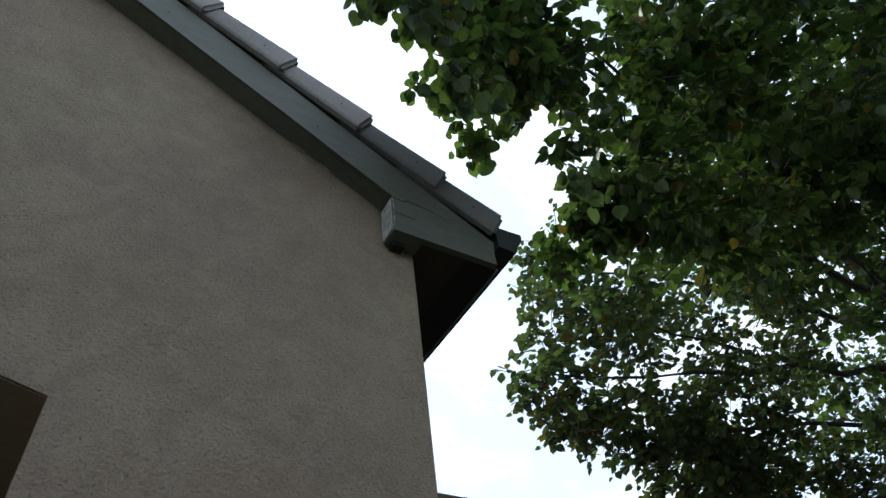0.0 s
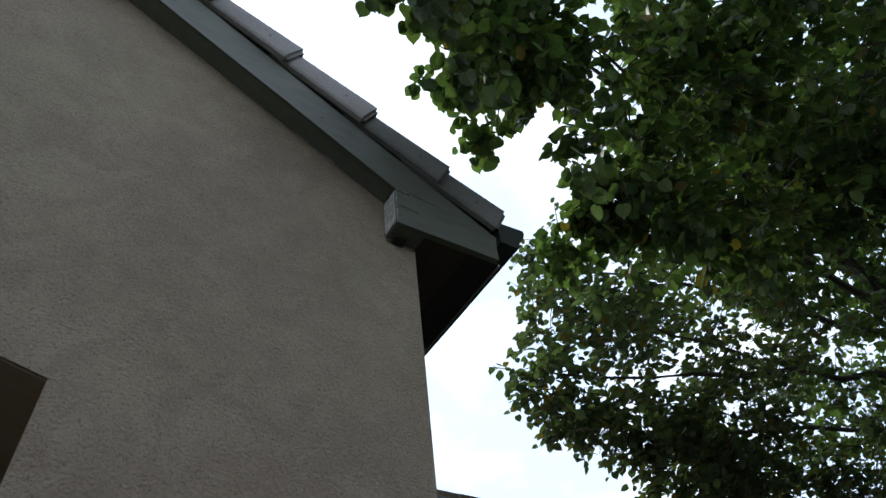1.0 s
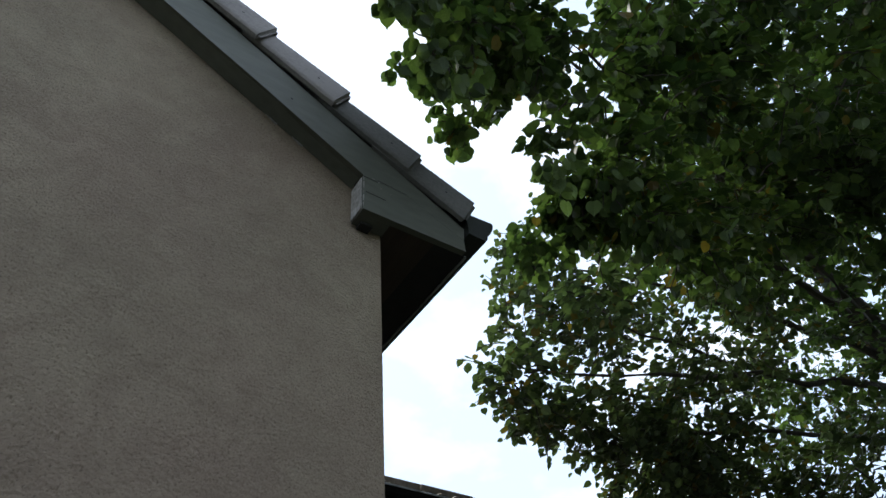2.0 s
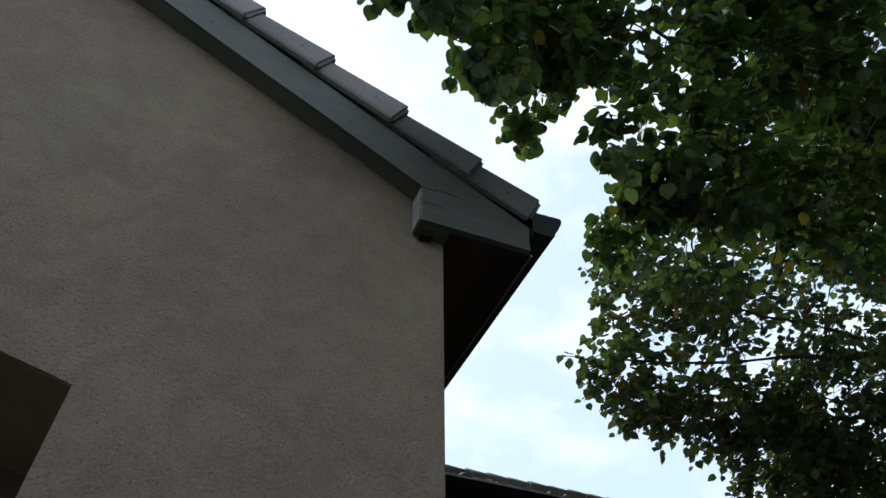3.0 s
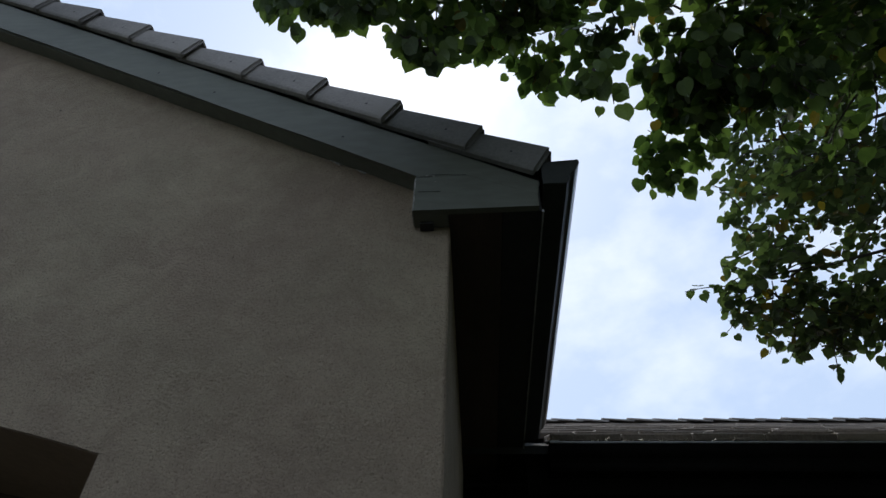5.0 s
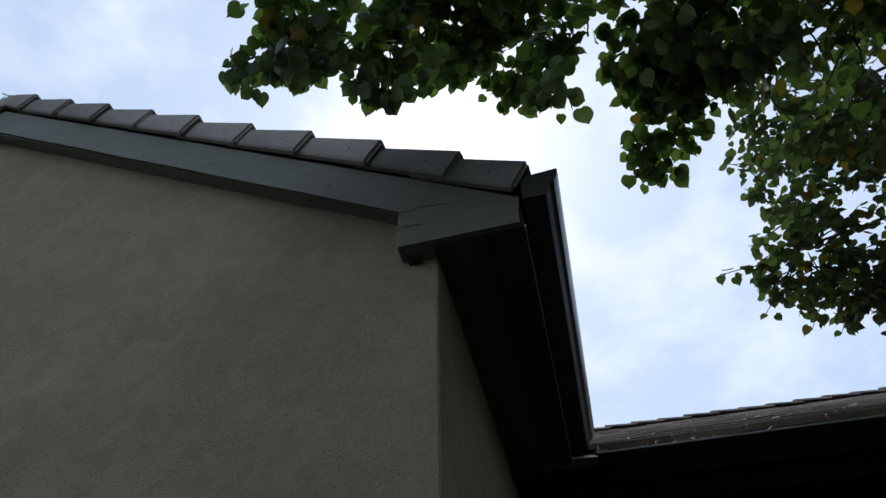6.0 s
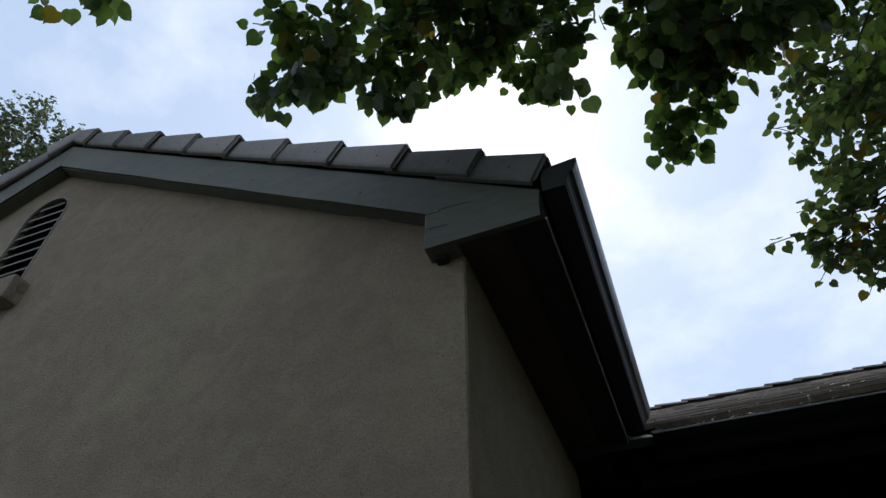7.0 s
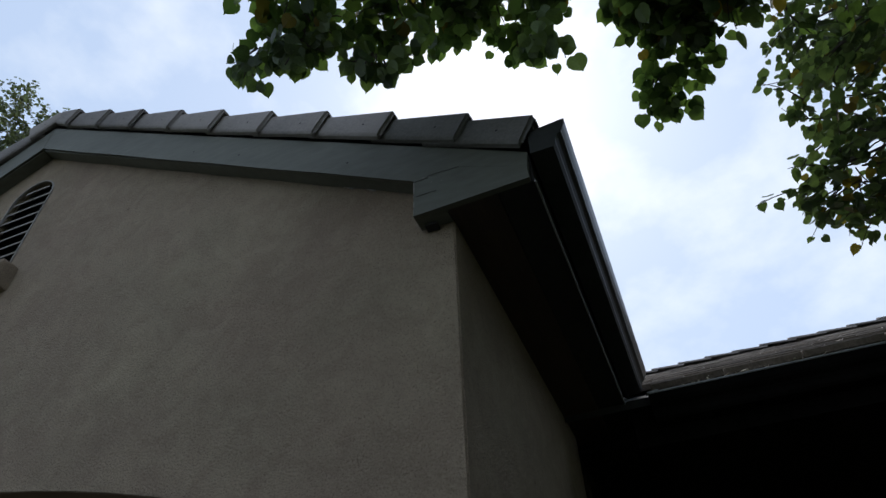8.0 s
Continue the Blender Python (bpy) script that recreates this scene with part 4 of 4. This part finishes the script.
# ---- roof tiles, last ----
def rake_mesh(length, flip, mat):
    """An L-shaped verge tile: x runs down the slope, origin at its lower top front corner."""
    prof = [(0.007, -0.002), (0.002, -0.008), (0, -0.017), (0, -0.124), (0.002, -0.133), (0.008, -0.139), (0.024, -0.140), (0.024, -0.030), (0.17, -0.030), (0.17, 0.0), (0.016, 0.0)]
    bm = slab([(0, v * (-1 if flip else 1), z) for v, z in prof], (-1, 0, 0), length)
    bmesh.ops.recalc_face_normals(bm, faces=bm.faces)
    # the apron grows deeper towards the nose
    for v in bm.verts:
        if v.co.z < -0.1:
            v.co.z += 0.036 * -v.co.x / length
    # round the lower front edges most
    low = [e for e in bm.edges if all(v.co.x > -0.001 for v in e.verts)]
    bmesh.ops.bevel(bm, geom=low, offset=0.012, segments=3, affect="EDGES")
    for f in bm.faces:
        f.smooth = True
    for e in bm.edges:
        e.smooth = e.calc_face_angle(3.0) < radians(38)
    # the nail that holds it
    sgn = 1 if flip else -1
    head = [bm.verts.new((-0.115 + 0.0045 * math.cos(k * math.pi / 4), sgn * 0.0015, -0.075 + 0.0045 * math.sin(k * math.pi / 4))) for k in range(8)]
    bm.faces.new(head if flip else head[::-1]).material_index = 1
    me = bpy.data.meshes.new("rake_tile")
    bm.to_mesh(me)
    bm.free()
    me.materials.append(mat)
    me.materials.append(DARK)
    return me


def piece(name, me, parent, m):
    ob = new(name, me)
    ob.parent = parent
    ob.matrix_basis = m
    return ob


rnd = random.Random(21)
TILT_IN = radians(3.4)
FULL, SHORT = 0.415, 0.215
for side in (1, -1):
    long_me, short_me, dark_me = rake_mesh(FULL, side < 0, TILE), rake_mesh(SHORT, side < 0, TILE), rake_mesh(FULL, side < 0, TILE_DARK)
    for k in range(1, 11):
        s = -(k - 2) * EXPOSE if k > 1 else 0.246
        x, z = TX + s * math.cos(ANG), TZ - s * math.sin(ANG)
        if k == 1:
            z -= 0.012
        a = ANG - TILT_IN + radians(rnd.uniform(-0.5, 0.5))
        # the lower end stands out over the tile below
        down = Vector((math.cos(a), -0.062, -math.sin(a))).normalized()
        px = x + rnd.uniform(-0.004, 0.004)
        if side < 0:
            down.x = -down.x
            px = 2 * RIDGE_X - px
        up = Vector((math.sin(a) * side, 0, math.cos(a)))
        # a right-handed frame: the mirrored slope uses the flipped tile
        yy = up.cross(down).normalized()
        up = down.cross(yy)
        m = Matrix.Translation((px, TY + rnd.uniform(-0.004, 0.004), z)) @ Matrix((down, yy, up)).transposed().to_4x4()
        piece("rake_tile", short_me if k == 10 else dark_me if k < 3 else long_me, roof, m)


def flat_tile(width, length, thick, mat, name="roof_tile"):
    bm = slab([(0, 0, 0), (0, width, 0), (0, width, -thick), (0, 0, -thick)], (-1, 0, 0), length, 0.003)
    me = bpy.data.meshes.new(name)
    bm.to_mesh(me)
    bm.free()
    me.materials.append(mat)
    return me


FIELD_ONE = flat_tile(0.327, 0.415, 0.024, TILE)
for side in (1, -1):
    for k in range(1, 11):
        s = -(k - 2) * EXPOSE if k > 1 else 0.246
        x, z = TX + s * math.cos(ANG), TZ - s * math.sin(ANG) - 0.034
        y1 = WING_Y + 0.02 + (z - 0.05 - WING_Z) / SLOPE
        j = 0
        while 0.075 + j * 0.33 < y1 and k < 10:
            y = 0.075 + j * 0.33
            a = ANG - TILT_IN
            down = Vector((math.cos(a) * side, 0, -math.sin(a)))
            up = Vector((math.sin(a) * side, 0, math.cos(a)))
            yy = up.cross(down)
            yo = y if yy.y > 0 else y + 0.327
            px = x if side > 0 else 2 * RIDGE_X - x
            piece("roof_tile", FIELD_ONE, roof, Matrix.Translation((px, yo, z)) @ Matrix((down, yy, up)).transposed().to_4x4())
            j += 1
# ridge caps of the gable
bm = slab([(0, -0.13, -0.075), (0, 0, 0), (0, 0.13, -0.075), (0, 0.13, -0.10), (0, 0, -0.025), (0, -0.13, -0.10)], (1, 0, 0), 0.42, 0.003)
cap_me = bpy.data.meshes.new("ridge_tile")
bm.to_mesh(cap_me)
bm.free()
cap_me.materials.append(TILE)
y = 0.06
while y < apex_y + 0.1:
    piece("ridge_tile", cap_me, roof, Matrix.Translation((RIDGE_X, y, rake(RIDGE_X) + 0.045)) @ Matrix.Rotation(math.pi / 2, 4, "Z") @ Matrix.Rotation(radians(4), 4, "Y"))
    y += EXPOSE

# the long roof: tiles near the valley singly, the others joined
WING_ONE = flat_tile(0.325, 0.415, 0.034, FIELD_NEAR)
a = ANG - TILT_IN
down, up, yy = Vector((0, -math.cos(a), -math.sin(a))), Vector((0, -math.sin(a), math.cos(a))), Vector((1, 0, 0))
frame_w = Matrix((down, yy, up)).transposed().to_4x4()
rest, count = [], 0
rows = int((RIDGE_Y - WING_Y) / (EXPOSE * math.cos(ANG))) + 1
for r in range(rows):
    y = WING_Y + 0.055 + r * EXPOSE * math.cos(ANG)
    z = wing(y) + 0.062
    # the gable's roof covers a wedge of the long one
    half = max(0.0, -RIDGE_X + 0.30 - (z - 0.06 - (rake(0.30) - 0.085)) / SLOPE)
    for c in range(-15, 27):
        x = c * 0.33 + (0.165 if r % 2 else 0) + 0.09
        if abs(x + 0.16 - RIDGE_X) < min(half + 0.05, 2.92) or (r == 0 and -5.2 < x < 0.3):
            continue
        m = Matrix.Translation((x, y + rnd.uniform(-0.006, 0.006), z + rnd.uniform(-0.003, 0.005))) @ frame_w @ Matrix.Rotation(radians(rnd.uniform(-0.5, 0.5)), 4, "X") @ Matrix.Rotation(radians(rnd.uniform(-0.3, 0.3)), 4, "Z")
        if 0 < x < 5.2 and count < 200:
            piece("roof_tile", WING_ONE, wing_roof, m)
            count += 1
        else:
            rest.append(m)
v0 = np.array([tuple(v.co) for v in WING_ONE.vertices])
polys = [list(p.vertices) for p in WING_ONE.polygons]
vv, ff_ = [], []
for i, m in enumerate(rest):
    q = np.array([list(row) for row in m])
    vv += (v0 @ q[:3, :3].T + q[:3, 3]).tolist()
    ff_ += [[j + i * len(v0) for j in p] for p in polys]
me = bpy.data.meshes.new("roof_tiles")
me.from_pydata(vv, [], ff_)
me.materials.append(FIELD)
ob = new("roof_tiles", me)
ob.parent = wing_roof
tagged(ob, kind="stuff")
x = LEFT_X - 0.2
while x < 8.6:
    piece("ridge_tile", cap_me, wing_roof, Matrix.Translation((x, RIDGE_Y, wing(RIDGE_Y) + 0.14 + rnd.uniform(-0.005, 0.005))) @ Matrix.Rotation(radians(4), 4, "Y"))
    x += EXPOSE
